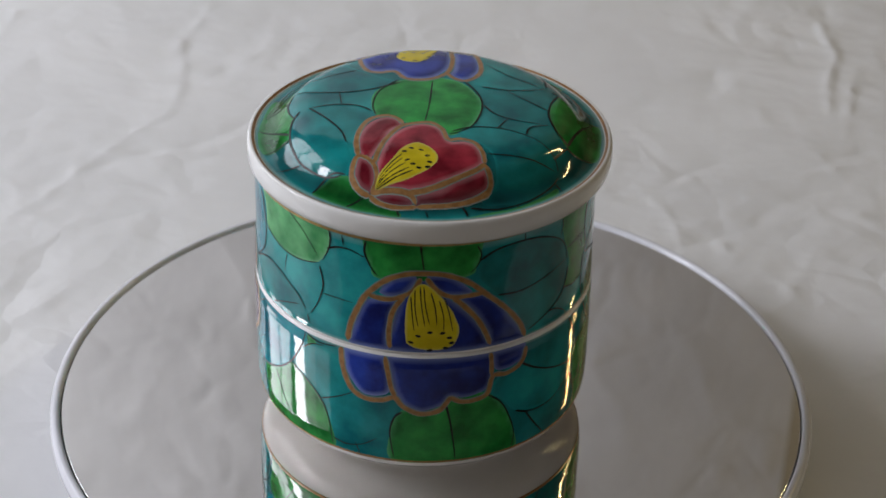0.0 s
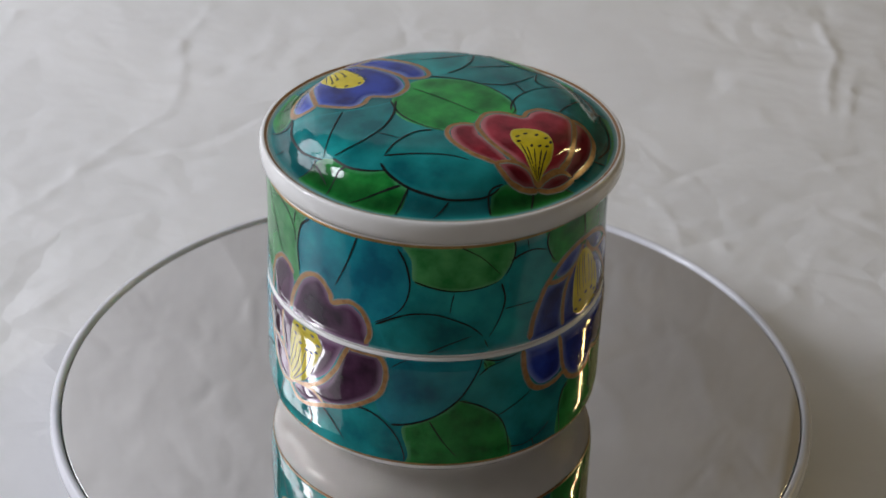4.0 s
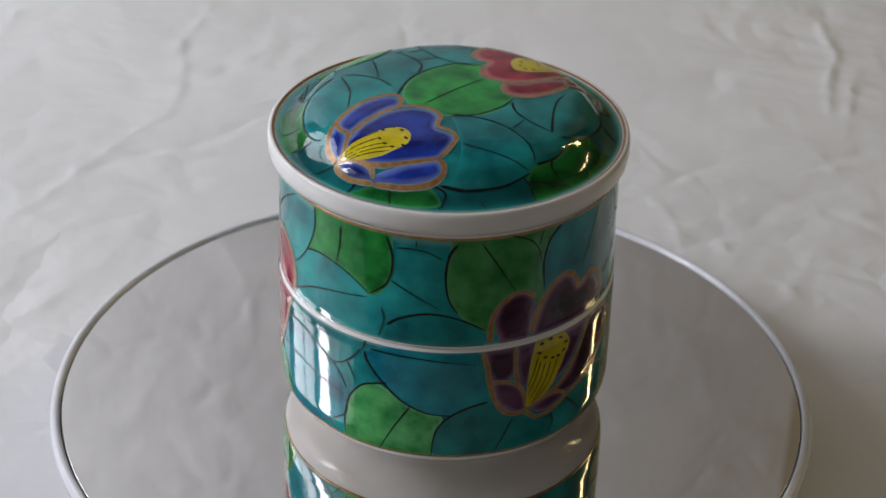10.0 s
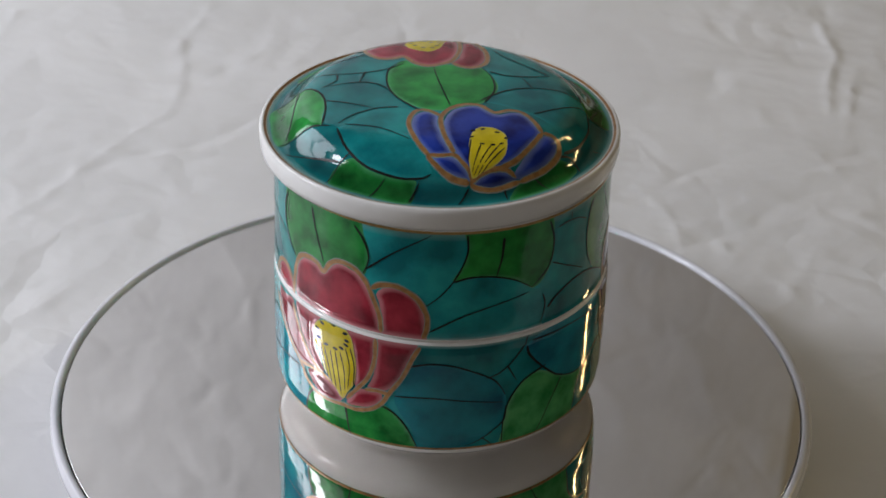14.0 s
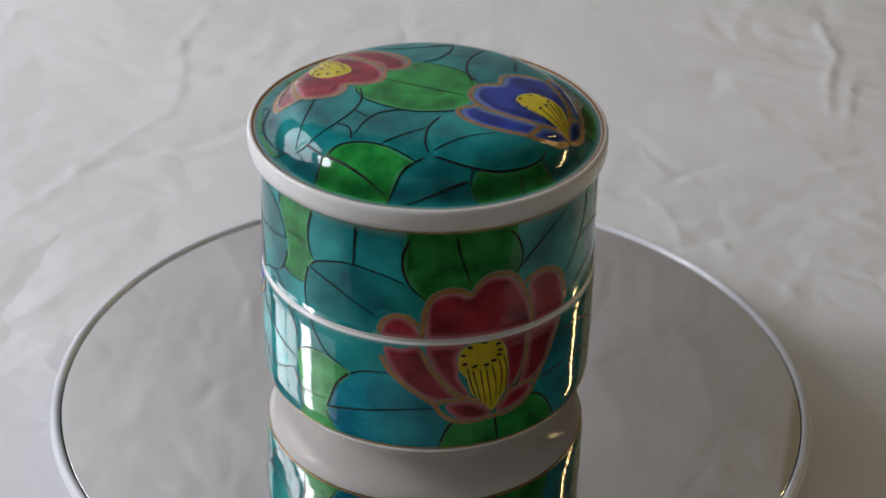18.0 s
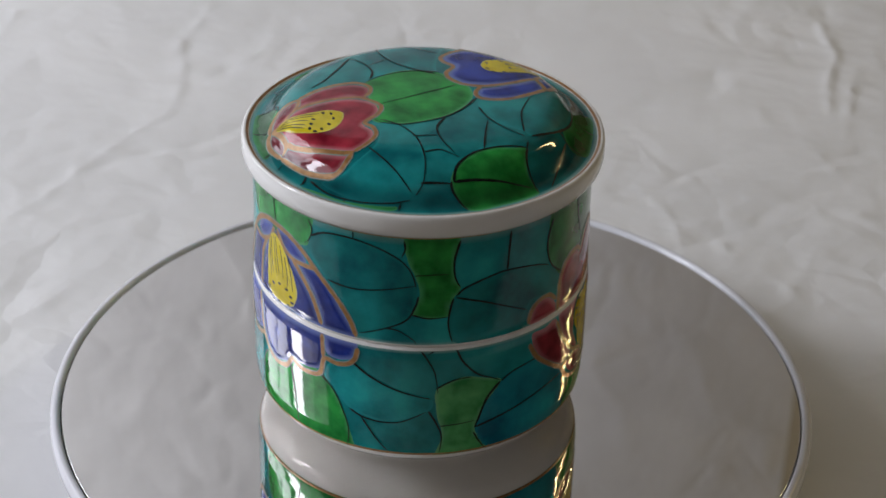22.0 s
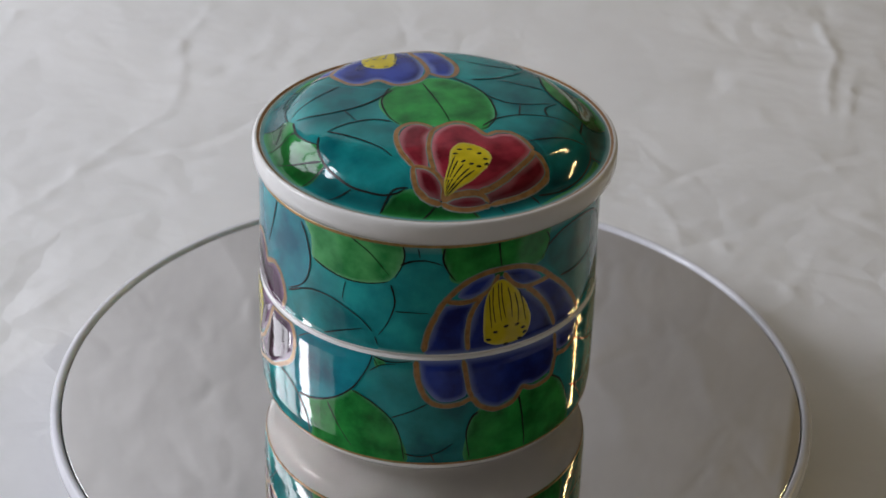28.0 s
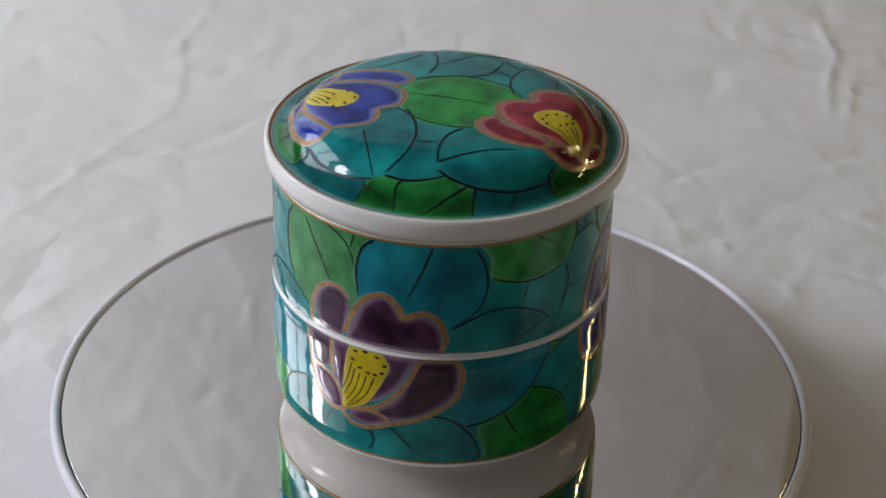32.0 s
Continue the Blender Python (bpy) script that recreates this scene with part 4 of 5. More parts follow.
petal(LOWER_SIDE, PURPLE, (172.7, 52.5), (183.6, 52.6), (182.3, 47.6), (178.9, 41.4), (174.5, 35.9), (167.2, 30.7), (165.4, 28.2), (170.8, 38.6), (174.3, 44.2))
petal(LOWER_SIDE, PURPLE, (184.1, 49.5), (188.6, 50.9), (194.1, 50.3), (196.9, 47.3), (196.6, 40.2), (193.6, 35.4), (187.3, 30.8), (181.0, 27.8), (175.6, 27.1), (170.0, 29.0), (177.2, 34.0), (180.7, 39.3))
petal(LOWER_SIDE, PURPLE, (161.6, 25.2), (165.4, 27.6), (170.0, 28.0), (174.3, 26.3), (170.1, 24.3), (165.4, 23.5))
petal(LOWER_SIDE, RED, (5.9, 48.1), (11.4, 48.2), (17.0, 48.7), (20.6, 41.9), (25.5, 34.5), (28.3, 31.4), (24.5, 30.1), (18.7, 31.9), (12.5, 36.4), (8.2, 41.3))
petal(LOWER_SIDE, RED, (19.5, 49.8), (28.0, 50.5), (32.1, 50.6), (29.1, 45.6), (29.2, 39.3), (33.3, 31.8), (31.1, 30.7), (27.3, 34.8), (22.6, 41.3))
petal(LOWER_SIDE, RED, (43.5, 51.1), (52.7, 51.7), (53.2, 43.7), (51.3, 35.5), (48.9, 32.1), (46.4, 31.7), (45.9, 42.2))
petal(LOWER_SIDE, RED, (55.6, 51.7), (67.1, 50.9), (63.6, 41.7), (60.8, 36.0), (57.1, 32.5), (51.4, 31.2), (54.0, 38.3))
petal(LOWER_SIDE, RED, (26.5, 27.9), (31.2, 28.6), (36.7, 27.0), (40.5, 23.7), (36.8, 22.0), (31.2, 23.0), (27.8, 25.3))
petal(LOWER_SIDE, RED, (43.8, 24.3), (46.8, 28.4), (51.4, 30.2), (55.2, 30.1), (54.4, 26.6), (49.7, 24.3), (45.1, 23.2))
# gold outlines of the lower tier
gold(LOWER_SIDE, 1.5, (243.7, 50.3), (244.5, 43.0), (247.3, 36.5), (251.9, 33.9), (257.6, 34.2), (261.8, 35.7), (264.4, 32.8), (268.6, 30.6), (272.2, 30.3), (276.4, 31.6), (278.5, 34.2), (279.9, 35.8), (283.1, 34.2), (287.8, 34.1), (292.0, 35.7), (293.7, 41.6), (298.4, 41.4), (302.6, 42.6), (304.9, 45.1), (305.8, 49.3))
gold(LOWER_SIDE, 1.4, (258.6, 50.5), (259.7, 44.4), (260.7, 39.3), (262.2, 35.8))
gold(LOWER_SIDE, 1.4, (292.7, 50.5), (293.3, 41.7))
gold(LOWER_SIDE, 1.3, (143.2, 49.9), (144.8, 44.0), (145.5, 39.1), (147.5, 32.5), (150.3, 27.6), (154.5, 25.4), (158.6, 25.9), (161.5, 27.4), (166.3, 28.4), (170.9, 29.8))
gold(LOWER_SIDE, 1.2, (145.5, 38.6), (150.3, 38.2), (155.1, 36.2), (158.0, 31.7), (159.0, 26.7))
gold(LOWER_SIDE, 1.2, (154.5, 50.9), (154.1, 44.2), (155.1, 37.2))
gold(LOWER_SIDE, 1.4, (186.0, 50.9), (183.3, 45.5), (180.7, 40.4), (175.4, 33.9), (170.0, 30.1), (166.3, 28.8))
gold(LOWER_SIDE, 1.4, (186.0, 50.5), (191.3, 51.5), (195.9, 50.2), (198.4, 47.1), (198.6, 41.9), (196.4, 36.0), (190.0, 31.0), (183.7, 27.7), (176.5, 25.4), (172.0, 23.5), (167.3, 21.9), (162.5, 22.0), (159.6, 24.3), (157.6, 25.9))
gold(LOWER_SIDE, 1.2, (165.9, 28.3), (171.0, 28.5), (175.4, 26.0))
gold(LOWER_SIDE, 1.3, (4.1, 45.8), (8.2, 39.2), (16.6, 32.4), (21.6, 29.0), (24.6, 24.7), (29.4, 21.9), (35.0, 21.2), (41.4, 21.9), (47.0, 22.0), (52.6, 24.0), (56.3, 27.3), (58.5, 31.2), (62.8, 37.7), (66.5, 46.1), (68.7, 49.9))
gold(LOWER_SIDE, 1.2, (17.2, 48.6), (20.6, 41.9), (25.5, 35.6), (29.3, 32.0), (34.9, 29.4), (38.9, 27.1), (42.0, 23.7))
gold(LOWER_SIDE, 1.2, (53.7, 51.1), (53.5, 42.6), (51.3, 35.5), (47.7, 30.5), (43.2, 24.9))
gold(LOWER_SIDE, 1.2, (59.1, 30.6), (54.2, 31.3), (49.6, 30.4))
gold(LOWER_SIDE, 1.2, (21.2, 28.9), (26.4, 29.8), (32.4, 30.2))
# yellow stamens of the lower tier
stamen(LOWER_SIDE, YELLOW, (161.7, 51.1), (165.0, 52.2), (170.5, 52.3), (173.9, 49.1), (175.4, 45.7), (173.5, 41.0), (170.0, 34.3), (166.3, 29.9), (159.2, 26.8), (158.6, 29.8), (159.1, 38.4), (159.9, 44.8))
stamen(LOWER_SIDE, YELLOW, (29.3, 45.2), (30.9, 48.8), (36.3, 51.0), (41.7, 50.7), (45.0, 48.0), (46.1, 43.3), (46.8, 38.0), (46.2, 31.7), (43.5, 27.1), (41.4, 24.3), (37.6, 28.5), (33.9, 32.1), (32.3, 37.6), (29.7, 41.1))
# filaments of the lower tier
filament(LOWER_SIDE, 0.49, (162.5, 44.8), (161.1, 39.9), (159.0, 34.1))
filament(LOWER_SIDE, 0.49, (163.5, 42.8), (161.9, 37.0), (159.0, 31.4))
filament(LOWER_SIDE, 0.49, (165.4, 41.9), (163.4, 35.2), (160.0, 29.7))
filament(LOWER_SIDE, 0.49, (167.6, 41.3), (165.3, 34.6), (160.2, 27.4))
filament(LOWER_SIDE, 0.49, (170.4, 41.5), (167.2, 33.9), (161.1, 27.7))
filament(LOWER_SIDE, 0.49, (32.3, 41.8), (33.8, 35.7), (35.8, 29.9))
filament(LOWER_SIDE, 0.49, (34.1, 40.6), (36.1, 33.8), (37.3, 28.5))
filament(LOWER_SIDE, 0.49, (36.7, 40.5), (37.9, 33.9), (39.1, 27.1))
filament(LOWER_SIDE, 0.49, (38.7, 41.3), (39.9, 33.9), (41.2, 25.8))
filament(LOWER_SIDE, 0.49, (40.7, 41.3), (42.3, 35.0), (42.6, 27.5))
filament(LOWER_SIDE, 0.49, (43.0, 43.4), (44.4, 37.1), (43.7, 28.6))
filament(LOWER_SIDE, 0.49, (44.6, 44.4), (46.2, 38.0), (45.8, 30.6))
# anthers of the lower tier
anthers(LOWER_SIDE, 1, (163.6, 49.0), (167.1, 49.6), (171.2, 48.7), (173.8, 46.2), (172.9, 43.4), (170.6, 42.3), (168.2, 42.4), (165.2, 43.5), (162.7, 45.9))
anthers(LOWER_SIDE, 1.15, (30.9, 46.4), (33.1, 49.0), (37.8, 50.1), (42.7, 48.8), (43.4, 46.4), (43.1, 44.8), (41.3, 43.0), (38.8, 41.9), (34.8, 41.9), (31.5, 43.2))
# leaves of the lid
leaf(DOME_TOP, GREEN, (-17.9, -4.3), (-17.5, 3.0), (-13.9, 9.0), (-7.8, 13.2), (1.1, 14.8), (8.7, 12.1), (13.7, 4.7), (15.6, -4.0), (13.6, -13.2), (9.3, -20.3), (5.0, -22.3), (-1.8, -18.9), (-7.1, -15.6), (-12.3, -14.2), (-16.3, -11.0))
leaf(DOME_TOP, GREEN, (-28.0, -36.6), (-23.9, -37.7), (-20.8, -40.8), (-17.9, -43.8), (-15.3, -46.3), (-8.8, -49.1), (-7.9, -52.0), (-13.9, -50.7), (-22.9, -47.4), (-33.5, -40.2), (-30.1, -37.4))
leaf(DOME_TOP, GREEN, (11.5, -51.3), (17.5, -48.6), (25.5, -45.1), (33.5, -38.6), (37.3, -34.1), (37.1, -37.3), (27.2, -45.0), (17.7, -49.5))
leaf(DOME_TOP, DEEP, (-10.3, 10.7), (-17.9, 6.3), (-25.7, 4.6), (-34.6, 5.7), (-40.4, 8.2), (-43.0, 11.6), (-42.1, 18.0), (-40.0, 23.9), (-34.5, 31.5), (-28.3, 36.0), (-29.4, 31.2), (-25.0, 23.5), (-17.0, 15.9))
leaf(DOME_TOP, DEEP, (-39.6, -5.2), (-35.8, -5.6), (-31.0, -11.8), (-26.2, -19.8), (-23.0, -31.7), (-23.5, -37.7), (-26.9, -37.0), (-31.8, -34.4), (-37.2, -28.4), (-40.1, -22.2), (-41.7, -16.1), (-41.5, -9.6))
leaf(DOME_TOP, GREEN, (-43.8, 15.6), (-42.5, 12.5), (-42.6, 9.4), (-43.7, 3.4), (-43.0, -3.1), (-40.8, -8.7), (-42.1, -13.0), (-42.0, -15.8), (-42.8, -16.9), (-49.9, -16.6), (-52.6, -1.9), (-50.0, 16.4), (-46.3, 16.2))
leaf(DOME_TOP, DEEP, (35.8, 15.1), (35.1, 23.6), (31.2, 32.1), (24.1, 38.8), (17.6, 41.8), (13.8, 42.0), (15.1, 33.7), (15.5, 20.3), (12.5, 12.2), (18.8, 8.2), (25.8, 8.9), (32.8, 13.4))
leaf(DOME_TOP, GREEN, (41.7, 29.7), (39.0, 26.9), (34.0, 27.8), (31.0, 32.8), (26.5, 37.3), (18.9, 41.7), (18.9, 43.1), (22.2, 47.7), (29.4, 43.6), (40.9, 33.0))
leaf(DOME_TOP, GREEN, (-7.0, 52.1), (-11.4, 46.7), (-17.9, 43.9), (-25.6, 38.2), (-31.6, 39.5), (-25.9, 45.8), (-16.2, 50.0))
leaf(DOME_TOP, GREEN, (40.7, -18.1), (38.0, -14.4), (36.2, -8.6), (35.9, -1.8), (38.2, 5.1), (39.8, 9.8), (43.4, 7.0), (46.4, 5.9), (52.4, 5.1), (52.0, -8.0), (49.8, -17.0), (43.3, -18.5))
leaf(DOME_TOP, DEEP, (7.4, -20.1), (12.3, -17.3), (20.6, -16.8), (29.4, -19.7), (36.3, -24.3), (38.0, -28.5), (34.5, -36.1), (26.8, -42.9), (15.5, -46.3), (19.4, -39.8), (17.2, -28.7))
# dark ink lines of the lid
ink(DOME_TOP, 0.92, (-10.4, 12.4), (-15.8, 4.9), (-17.5, -4.4), (-16.3, -11.0))
ink(DOME_TOP, 0.92, (10.5, 12.3), (14.5, 3.7), (15.6, -4.7), (13.2, -15.1), (8.7, -20.4), (5.5, -21.6))
ink(DOME_TOP, 0.69, (0.3, 11.6), (-0.4, -3.6), (-1.6, -15.1))
ink(DOME_TOP, 0.92, (-33.6, -39.7), (-28.8, -35.8), (-24.0, -37.5))
ink(DOME_TOP, 0.92, (-23.5, -47.0), (-17.8, -44.1))
ink(DOME_TOP, 0.92, (-8.8, -49.3), (-8.2, -52.0))
ink(DOME_TOP, 0.69, (-0.6, -49.7), (0.2, -52.5))
ink(DOME_TOP, 1.15, (9.8, -48.0), (11.1, -49.7), (11.2, -51.4))
ink(DOME_TOP, 1.03, (-9.6, 10.8), (-17.9, 6.3), (-25.7, 4.6), (-34.6, 5.7), (-40.1, 8.3), (-41.8, 10.0))
ink(DOME_TOP, 0.81, (-23.5, 20.8), (-33.6, 17.0), (-42.5, 13.3))
ink(DOME_TOP, 1.03, (-28.3, 36.0), (-34.5, 31.5), (-40.0, 23.9), (-42.1, 18.0), (-43.0, 13.2))
ink(DOME_TOP, 0.69, (-28.1, 4.3), (-27.0, -3.3))
ink(DOME_TOP, 1.03, (-18.0, -8.2), (-22.3, -4.7), (-29.7, -3.4), (-36.7, -4.4))
ink(DOME_TOP, 1.03, (-36.7, -4.4), (-31.0, -11.8), (-26.2, -19.8), (-24.5, -25.7))
ink(DOME_TOP, 1.03, (-39.6, -5.2), (-41.5, -9.6), (-41.7, -16.1), (-40.1, -22.2), (-37.2, -28.4), (-31.8, -34.4), (-27.8, -36.7), (-25.0, -37.2))
ink(DOME_TOP, 0.92, (-42.5, 9.7), (-43.7, 3.4), (-42.9, -3.1), (-40.9, -8.2))
ink(DOME_TOP, 0.81, (-44.1, 15.1), (-46.8, 10.6), (-49.2, 7.0))
ink(DOME_TOP, 0.92, (-43.9, 4.1), (-45.4, 5.8), (-52.4, 5.1))
ink(DOME_TOP, 0.92, (-42.3, -14.2), (-46.7, -8.5), (-52.5, -2.3))
ink(DOME_TOP, 0.92, (-41.7, -16.6), (-44.9, -16.7), (-49.6, -17.4))
ink(DOME_TOP, 0.81, (-38.0, -28.1), (-44.9, -27.4))
ink(DOME_TOP, 0.81, (-42.9, 15.9), (-45.4, 15.7), (-49.5, 17.9))
ink(DOME_TOP, 1.03, (35.8, 14.4), (35.1, 23.6), (31.2, 32.1), (24.1, 38.8), (17.6, 41.8), (13.7, 42.0))
ink(DOME_TOP, 0.81, (33.3, 13.5), (23.9, 19.4), (16.8, 27.9))
ink(DOME_TOP, 0.81, (32.5, 41.4), (26.5, 37.7))
ink(DOME_TOP, 0.92, (22.1, 47.2), (17.5, 42.3))
ink(DOME_TOP, 0.92, (4.1, 47.2), (8.6, 51.9))
ink(DOME_TOP, 0.92, (-6.3, 47.8), (-6.4, 52.2))
ink(DOME_TOP, 0.92, (-16.7, 45.2), (-20.1, 48.6))
ink(DOME_TOP, 0.92, (-25.7, 37.8), (-30.5, 36.4), (-32.4, 41.4))
ink(DOME_TOP, 1.27, (41.1, -17.2), (37.8, -13.6), (35.8, -6.0), (36.8, 2.5), (39.5, 9.8))
ink(DOME_TOP, 1.15, (40.7, -17.7), (42.6, -18.5), (49.3, -17.6))
ink(DOME_TOP, 1.03, (39.8, 9.8), (44.0, 6.9), (52.3, 5.6))
ink(DOME_TOP, 1.03, (41.1, -17.2), (44.0, -9.0), (46.7, -1.7), (49.6, 4.7))
ink(DOME_TOP, 0.92, (39.8, 9.8), (37.1, 12.2))
ink(DOME_TOP, 0.92, (36.6, -25.5), (41.2, -17.9))
ink(DOME_TOP, 0.81, (16.8, -31.0), (29.5, -29.8), (36.7, -28.8))
ink(DOME_TOP, 0.81, (6.6, -20.1), (12.3, -17.3), (20.6, -16.8), (29.4, -19.7), (36.3, -24.3), (38.0, -28.5))
ink(DOME_TOP, 0.81, (19.8, -17.3), (23.5, -10.3))
ink(DOME_TOP, 0.92, (16.2, -3.4), (19.6, -8.6), (25.6, -11.1), (33.4, -11.7))
ink(DOME_TOP, 0.92, (28.6, -18.9), (29.9, -14.5), (35.6, -11.5))
ink(DOME_TOP, 0.81, (35.4, -2.6), (28.7, 2.6), (23.3, 7.4))
ink(DOME_TOP, 0.92, (15.7, 9.3), (22.3, 8.1), (29.8, 9.4), (35.1, 12.3))
ink(DOME_TOP, 0.92, (37.8, 26.0), (44.6, 18.3), (51.2, 10.8))
ink(DOME_TOP, 0.68, (34.5, 26.0), (36.9, 26.3), (38.1, 26.8), (43.2, 31.0))
ink(DOME_TOP, 0.6, (-39.4, 30.6), (-42.9, 31.8))
ink(DOME_TOP, 0.74, (25.4, -44.3), (26.3, -45.2), (26.8, -45.3))
ink(DOME_TOP, 0.83, (37.0, -32.7), (38.3, -34.1), (39.1, -35.2))
ink(DOME_TOP, 0.83, (12.3, -47.9), (20.3, -46.8), (28.7, -42.1), (35.1, -35.3), (37.9, -30.2))
# petals of the lid
petal(DOME_TOP, RED, (-20.1, -32.3), (-20.8, -25.7), (-19.3, -19.3), (-16.5, -14.7), (-13.0, -12.9), (-9.6, -14.6), (-8.9, -17.9), (-12.1, -20.9), (-14.2, -26.7), (-16.0, -31.9), (-17.1, -34.3), (-19.0, -33.6))
petal(DOME_TOP, RED, (-20.8, -38.2), (-20.4, -34.8), (-18.8, -34.4), (-16.6, -36.6), (-15.7, -40.2), (-16.0, -42.5), (-17.5, -43.2), (-19.3, -41.9), (-20.6, -40.0))
petal(DOME_TOP, RED, (-15.1, -45.2), (-13.0, -44.8), (-9.1, -45.2), (-6.0, -46.1), (-4.7, -47.2), (-6.4, -48.1), (-10.2, -47.9), (-13.4, -46.6))
petal(DOME_TOP, RED, (-14.8, -40.6), (-14.8, -38.2), (-14.4, -36.2), (-13.1, -29.6), (-10.7, -23.1), (-6.6, -18.7), (-1.8, -17.0), (2.5, -19.0), (4.4, -23.4), (5.6, -26.3), (9.3, -25.8), (13.0, -27.4), (14.7, -31.3), (15.1, -35.0), (13.2, -37.4), (7.3, -41.1), (1.3, -43.7), (-4.3, -44.8), (-9.4, -44.1), (-13.3, -43.6), (-15.3, -43.6))
petal(DOME_TOP, RED, (-2.7, -47.0), (-2.4, -45.6), (-0.0, -45.2), (5.4, -43.7), (10.6, -40.8), (14.3, -38.6), (16.0, -37.5), (16.8, -39.6), (17.0, -41.6), (15.5, -43.7), (10.1, -46.3), (3.8, -47.9), (-2.3, -48.1))
petal(DOME_TOP, BLUE, (12.6, 35.6), (14.2, 30.3), (14.4, 22.5), (12.1, 16.5), (9.0, 14.8), (6.1, 17.4), (7.4, 22.8), (7.7, 29.2), (6.9, 36.1), (9.3, 36.8))
petal(DOME_TOP, BLUE, (11.9, 39.6), (11.7, 37.8), (8.9, 38.2), (6.1, 40.5), (4.1, 43.5), (3.9, 45.4), (7.1, 44.3), (10.2, 42.2))
petal(DOME_TOP, BLUE, (4.0, 41.2), (5.4, 34.5), (5.3, 27.6), (3.9, 21.0), (0.0, 15.7), (-4.9, 14.2), (-8.3, 15.6), (-11.6, 20.5), (-16.6, 19.8), (-19.7, 21.6), (-21.6, 27.1), (-21.7, 31.4), (-16.9, 36.3), (-11.3, 40.9), (-6.8, 42.9), (-1.9, 43.7), (2.3, 45.4))
petal(DOME_TOP, BLUE, (-11.2, 45.2), (-11.2, 43.9), (-13.9, 41.4), (-18.1, 37.7), (-22.4, 32.7), (-25.3, 33.0), (-26.3, 34.8), (-24.5, 37.9), (-19.2, 42.1), (-14.0, 44.8))
petal(DOME_TOP, BLUE, (2.3, 46.8), (-0.2, 45.1), (-4.1, 44.1), (-8.0, 44.3), (-10.3, 45.7), (-5.4, 47.3), (-0.5, 47.8))
# gold outlines of the lid
gold(DOME_TOP, 1.3, (-20.6, -32.7), (-21.4, -25.0), (-20.1, -17.7), (-17.3, -13.1), (-13.3, -11.6), (-9.9, -13.3), (-7.8, -16.9))
gold(DOME_TOP, 1.3, (-15.7, -36.2), (-14.8, -31.4), (-13.1, -25.8), (-10.4, -20.6), (-8.1, -17.7), (-4.5, -16.2), (0.1, -15.7), (3.6, -19.3), (5.4, -24.9), (9.0, -24.4), (13.1, -25.9), (15.4, -30.4), (16.1, -35.3))
gold(DOME_TOP, 1.3, (16.1, -35.4), (14.1, -37.9), (9.0, -41.1), (3.7, -43.6), (-1.7, -45.1), (-5.8, -45.2))
gold(DOME_TOP, 1.3, (-16.7, -44.3), (-17.5, -44.2), (-19.8, -42.5), (-21.4, -40.2), (-22.1, -38.3), (-21.7, -35.2), (-20.6, -32.9), (-18.5, -33.6), (-16.1, -36.2), (-14.9, -39.9), (-15.2, -42.3), (-16.5, -43.8))
gold(DOME_TOP, 1.3, (-16.4, -44.0), (-12.7, -44.1), (-7.6, -44.9), (-4.7, -46.0), (-3.3, -48.2))
gold(DOME_TOP, 1.3, (-16.8, -44.4), (-14.2, -46.7), (-10.1, -48.4), (-5.8, -48.8), (-3.0, -48.6))
gold(DOME_TOP, 1.3, (16.2, -35.8), (17.6, -39.3), (17.7, -41.6), (16.2, -43.8), (11.0, -46.6), (4.7, -48.2), (-3.2, -48.7))
gold(DOME_TOP, 1.3, (13.4, 36.8), (15.0, 30.4), (15.5, 21.8), (13.9, 16.4), (10.8, 13.0), (7.4, 14.1), (4.7, 18.0))
gold(DOME_TOP, 1.3, (6.1, 37.3), (6.2, 34.7), (6.5, 27.7), (5.2, 19.3), (1.2, 14.3), (-3.6, 12.6), (-8.3, 13.8), (-11.6, 18.8), (-16.2, 18.2), (-20.0, 19.9), (-22.2, 25.3), (-23.0, 30.9))
gold(DOME_TOP, 1.3, (-23.0, 30.9), (-17.8, 36.5), (-12.2, 41.1), (-6.1, 43.7))
gold(DOME_TOP, 1.3, (3.7, 46.1), (8.0, 44.6), (11.4, 41.5), (13.6, 36.8), (9.9, 37.5), (6.3, 38.1), (4.6, 40.8), (3.0, 43.8), (3.1, 45.6))
gold(DOME_TOP, 1.3, (3.4, 46.1), (0.8, 44.8), (-3.6, 43.8), (-7.8, 43.7), (-10.7, 45.3))
gold(DOME_TOP, 1.3, (3.5, 46.3), (1.2, 47.7), (-4.0, 48.3), (-11.8, 46.2))
gold(DOME_TOP, 1.3, (-23.1, 31.0), (-25.9, 31.8), (-27.2, 34.3), (-25.2, 38.3), (-19.4, 42.9), (-11.5, 46.4))
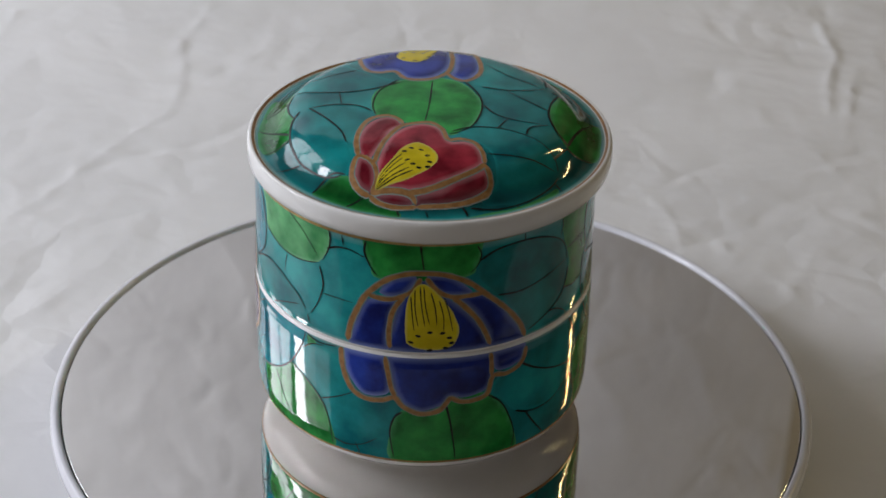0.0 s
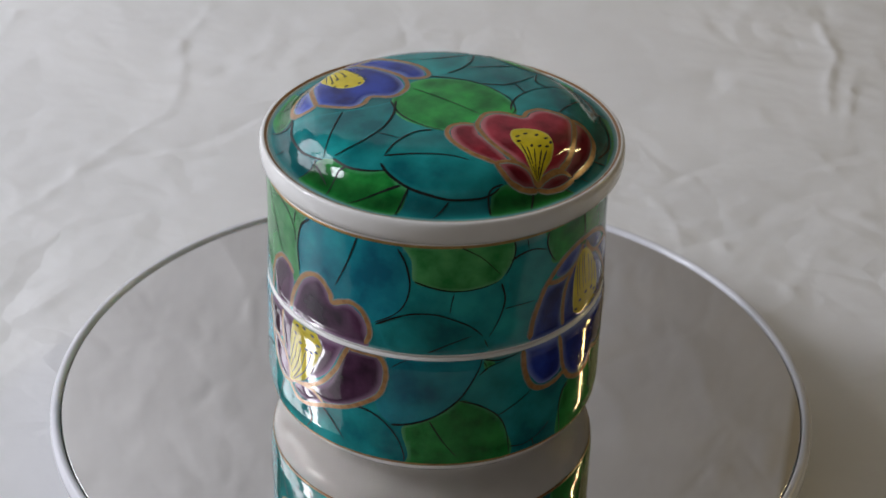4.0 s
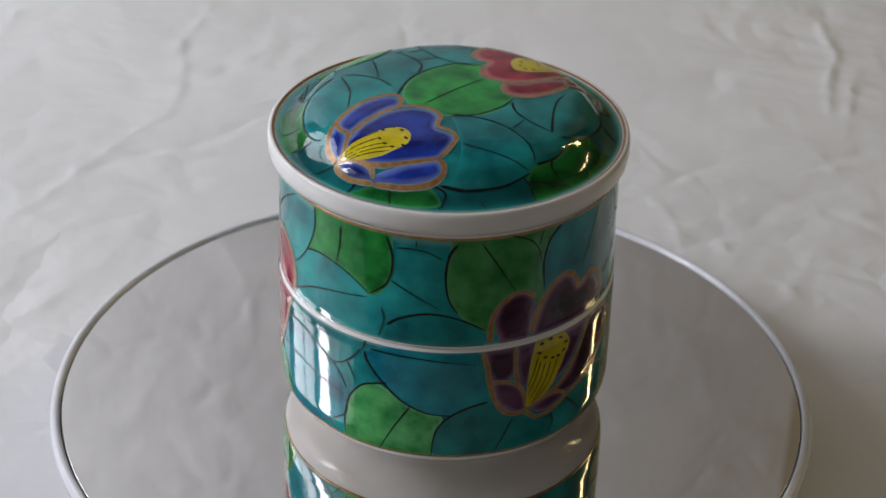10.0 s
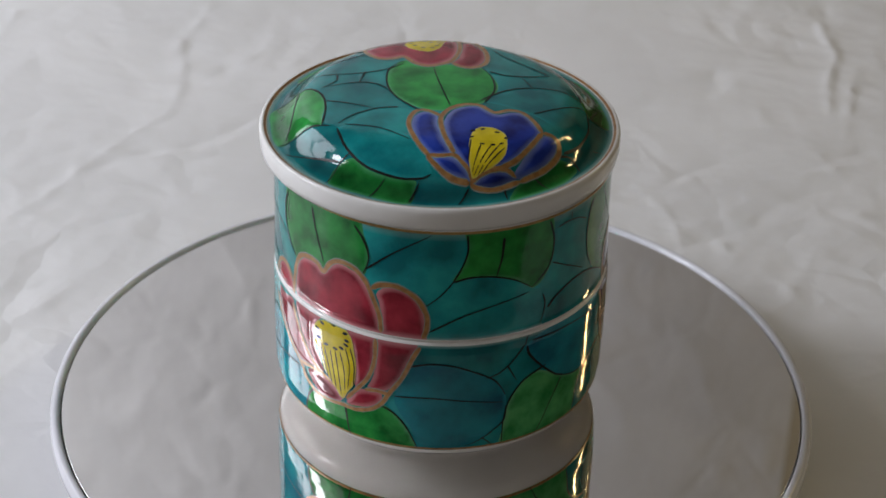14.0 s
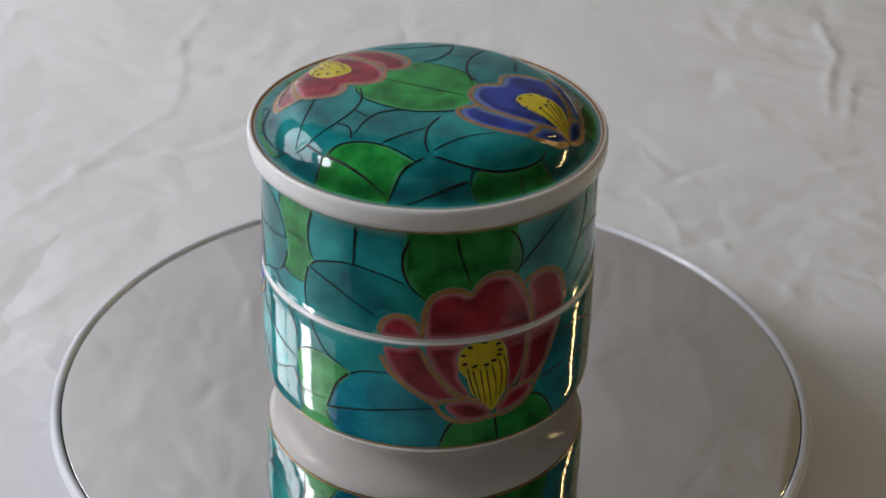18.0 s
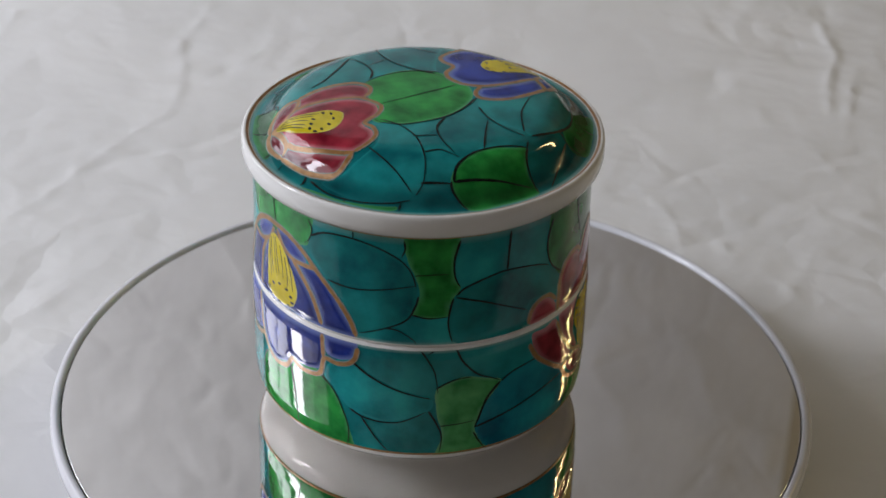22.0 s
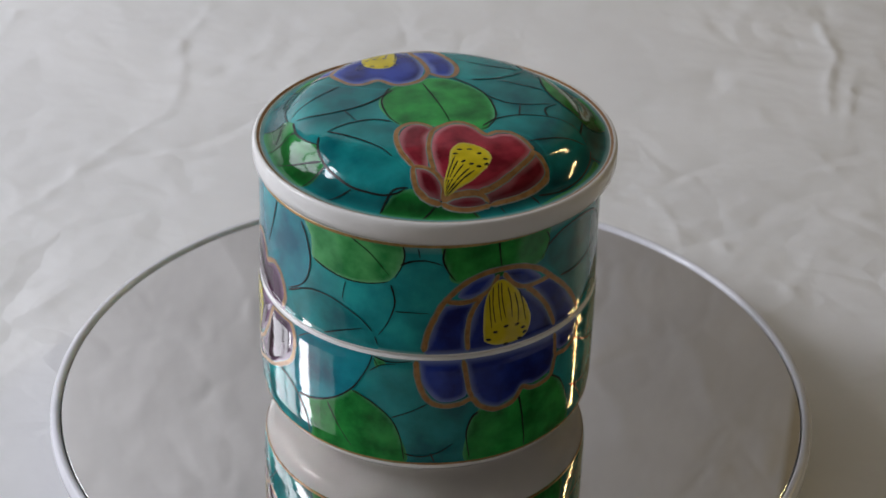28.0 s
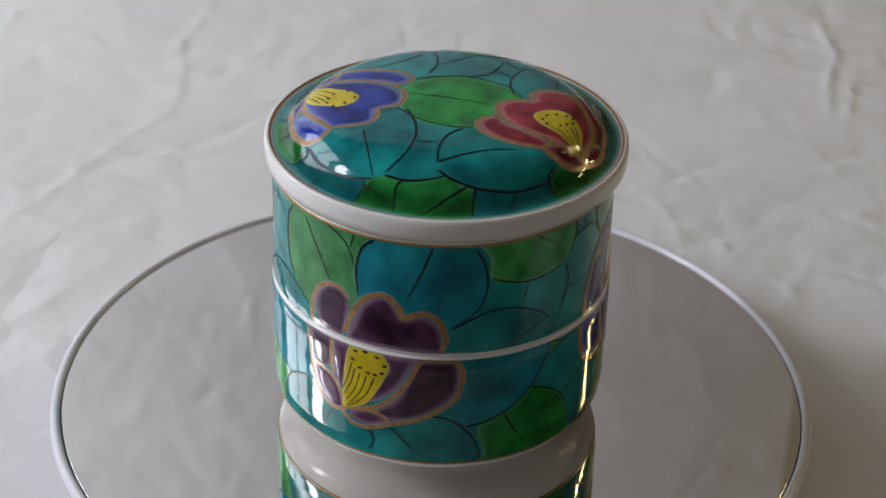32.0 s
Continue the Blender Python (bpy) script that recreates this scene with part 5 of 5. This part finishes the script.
# yellow stamens of the lid
stamen(DOME_TOP, YELLOW, (-15.1, -43.4), (-14.3, -40.4), (-10.9, -35.5), (-7.6, -29.5), (-3.5, -27.1), (0.4, -29.7), (2.6, -34.3), (0.6, -38.7), (-4.9, -42.0), (-11.3, -43.2))
stamen(DOME_TOP, YELLOW, (2.5, 45.4), (2.7, 42.4), (1.5, 37.1), (-1.0, 30.3), (-4.4, 26.7), (-8.9, 27.5), (-11.3, 31.3), (-10.8, 35.5), (-8.6, 40.1), (-4.3, 43.2), (-0.4, 44.5))
# filaments of the lid
filament(DOME_TOP, 0.50, (-7.8, -32.8), (-14.1, -41.1))
filament(DOME_TOP, 0.50, (-7.7, -34.9), (-14.4, -42.1))
filament(DOME_TOP, 0.50, (-6.8, -36.9), (-14.9, -42.8))
filament(DOME_TOP, 0.50, (-5.6, -38.7), (-14.9, -43.2))
filament(DOME_TOP, 0.50, (-4.5, -39.8), (-14.7, -43.5))
filament(DOME_TOP, 0.50, (-0.6, 32.2), (2.8, 41.1))
filament(DOME_TOP, 0.50, (-2.9, 35.0), (2.3, 43.9))
filament(DOME_TOP, 0.50, (-5.9, 35.7), (1.9, 44.7))
filament(DOME_TOP, 0.50, (-8.2, 36.1), (0.8, 44.7))
filament(DOME_TOP, 0.50, (-9.4, 37.4), (-0.4, 44.5))
# anthers of the lid
anthers(DOME_TOP, 0.95, (-7.2, -31.7), (-5.2, -30.1), (-2.4, -31.0), (-0.5, -33.7), (0.2, -36.6), (-0.4, -38.6), (-2.9, -38.9), (-4.6, -37.4), (-6.3, -35.7))
anthers(DOME_TOP, 0.95, (-2.3, 28.0), (-5.5, 27.7), (-9.2, 30.0), (-11.1, 33.2), (-8.9, 35.6), (-6.2, 35.8), (-3.2, 34.9), (-1.0, 31.1))


# ---- the slow turn ----
TURN = [(0.0, 0.0), (2.0, 27.97), (3.5, 49.04), (5.5, 76.59), (7.5, 103.95), (9.5, 131.88), (11.5, 159.87), (13.0, 181.25), (14.5, 202.65),
        (16.5, 230.64), (18.5, 258.03), (20.5, 284.83), (22.5, 311.37), (24.0, 330.47), (25.5, 349.71), (27.5, 376.49), (30.0, 411.23), (32.0, 438.88)]
OFF_AXIS = (-0.0031, -0.00296)


def motions():
    walk(turntable, [(t, pose(0.0005, 0.0004, 0, 0, 0, a)) for t, a in TURN])
    walk(porcelain_box, [(t, pose(0, 0, 0, 0, 0, a) @ pose(*OFF_AXIS, 0)) for t, a in TURN])


motions()
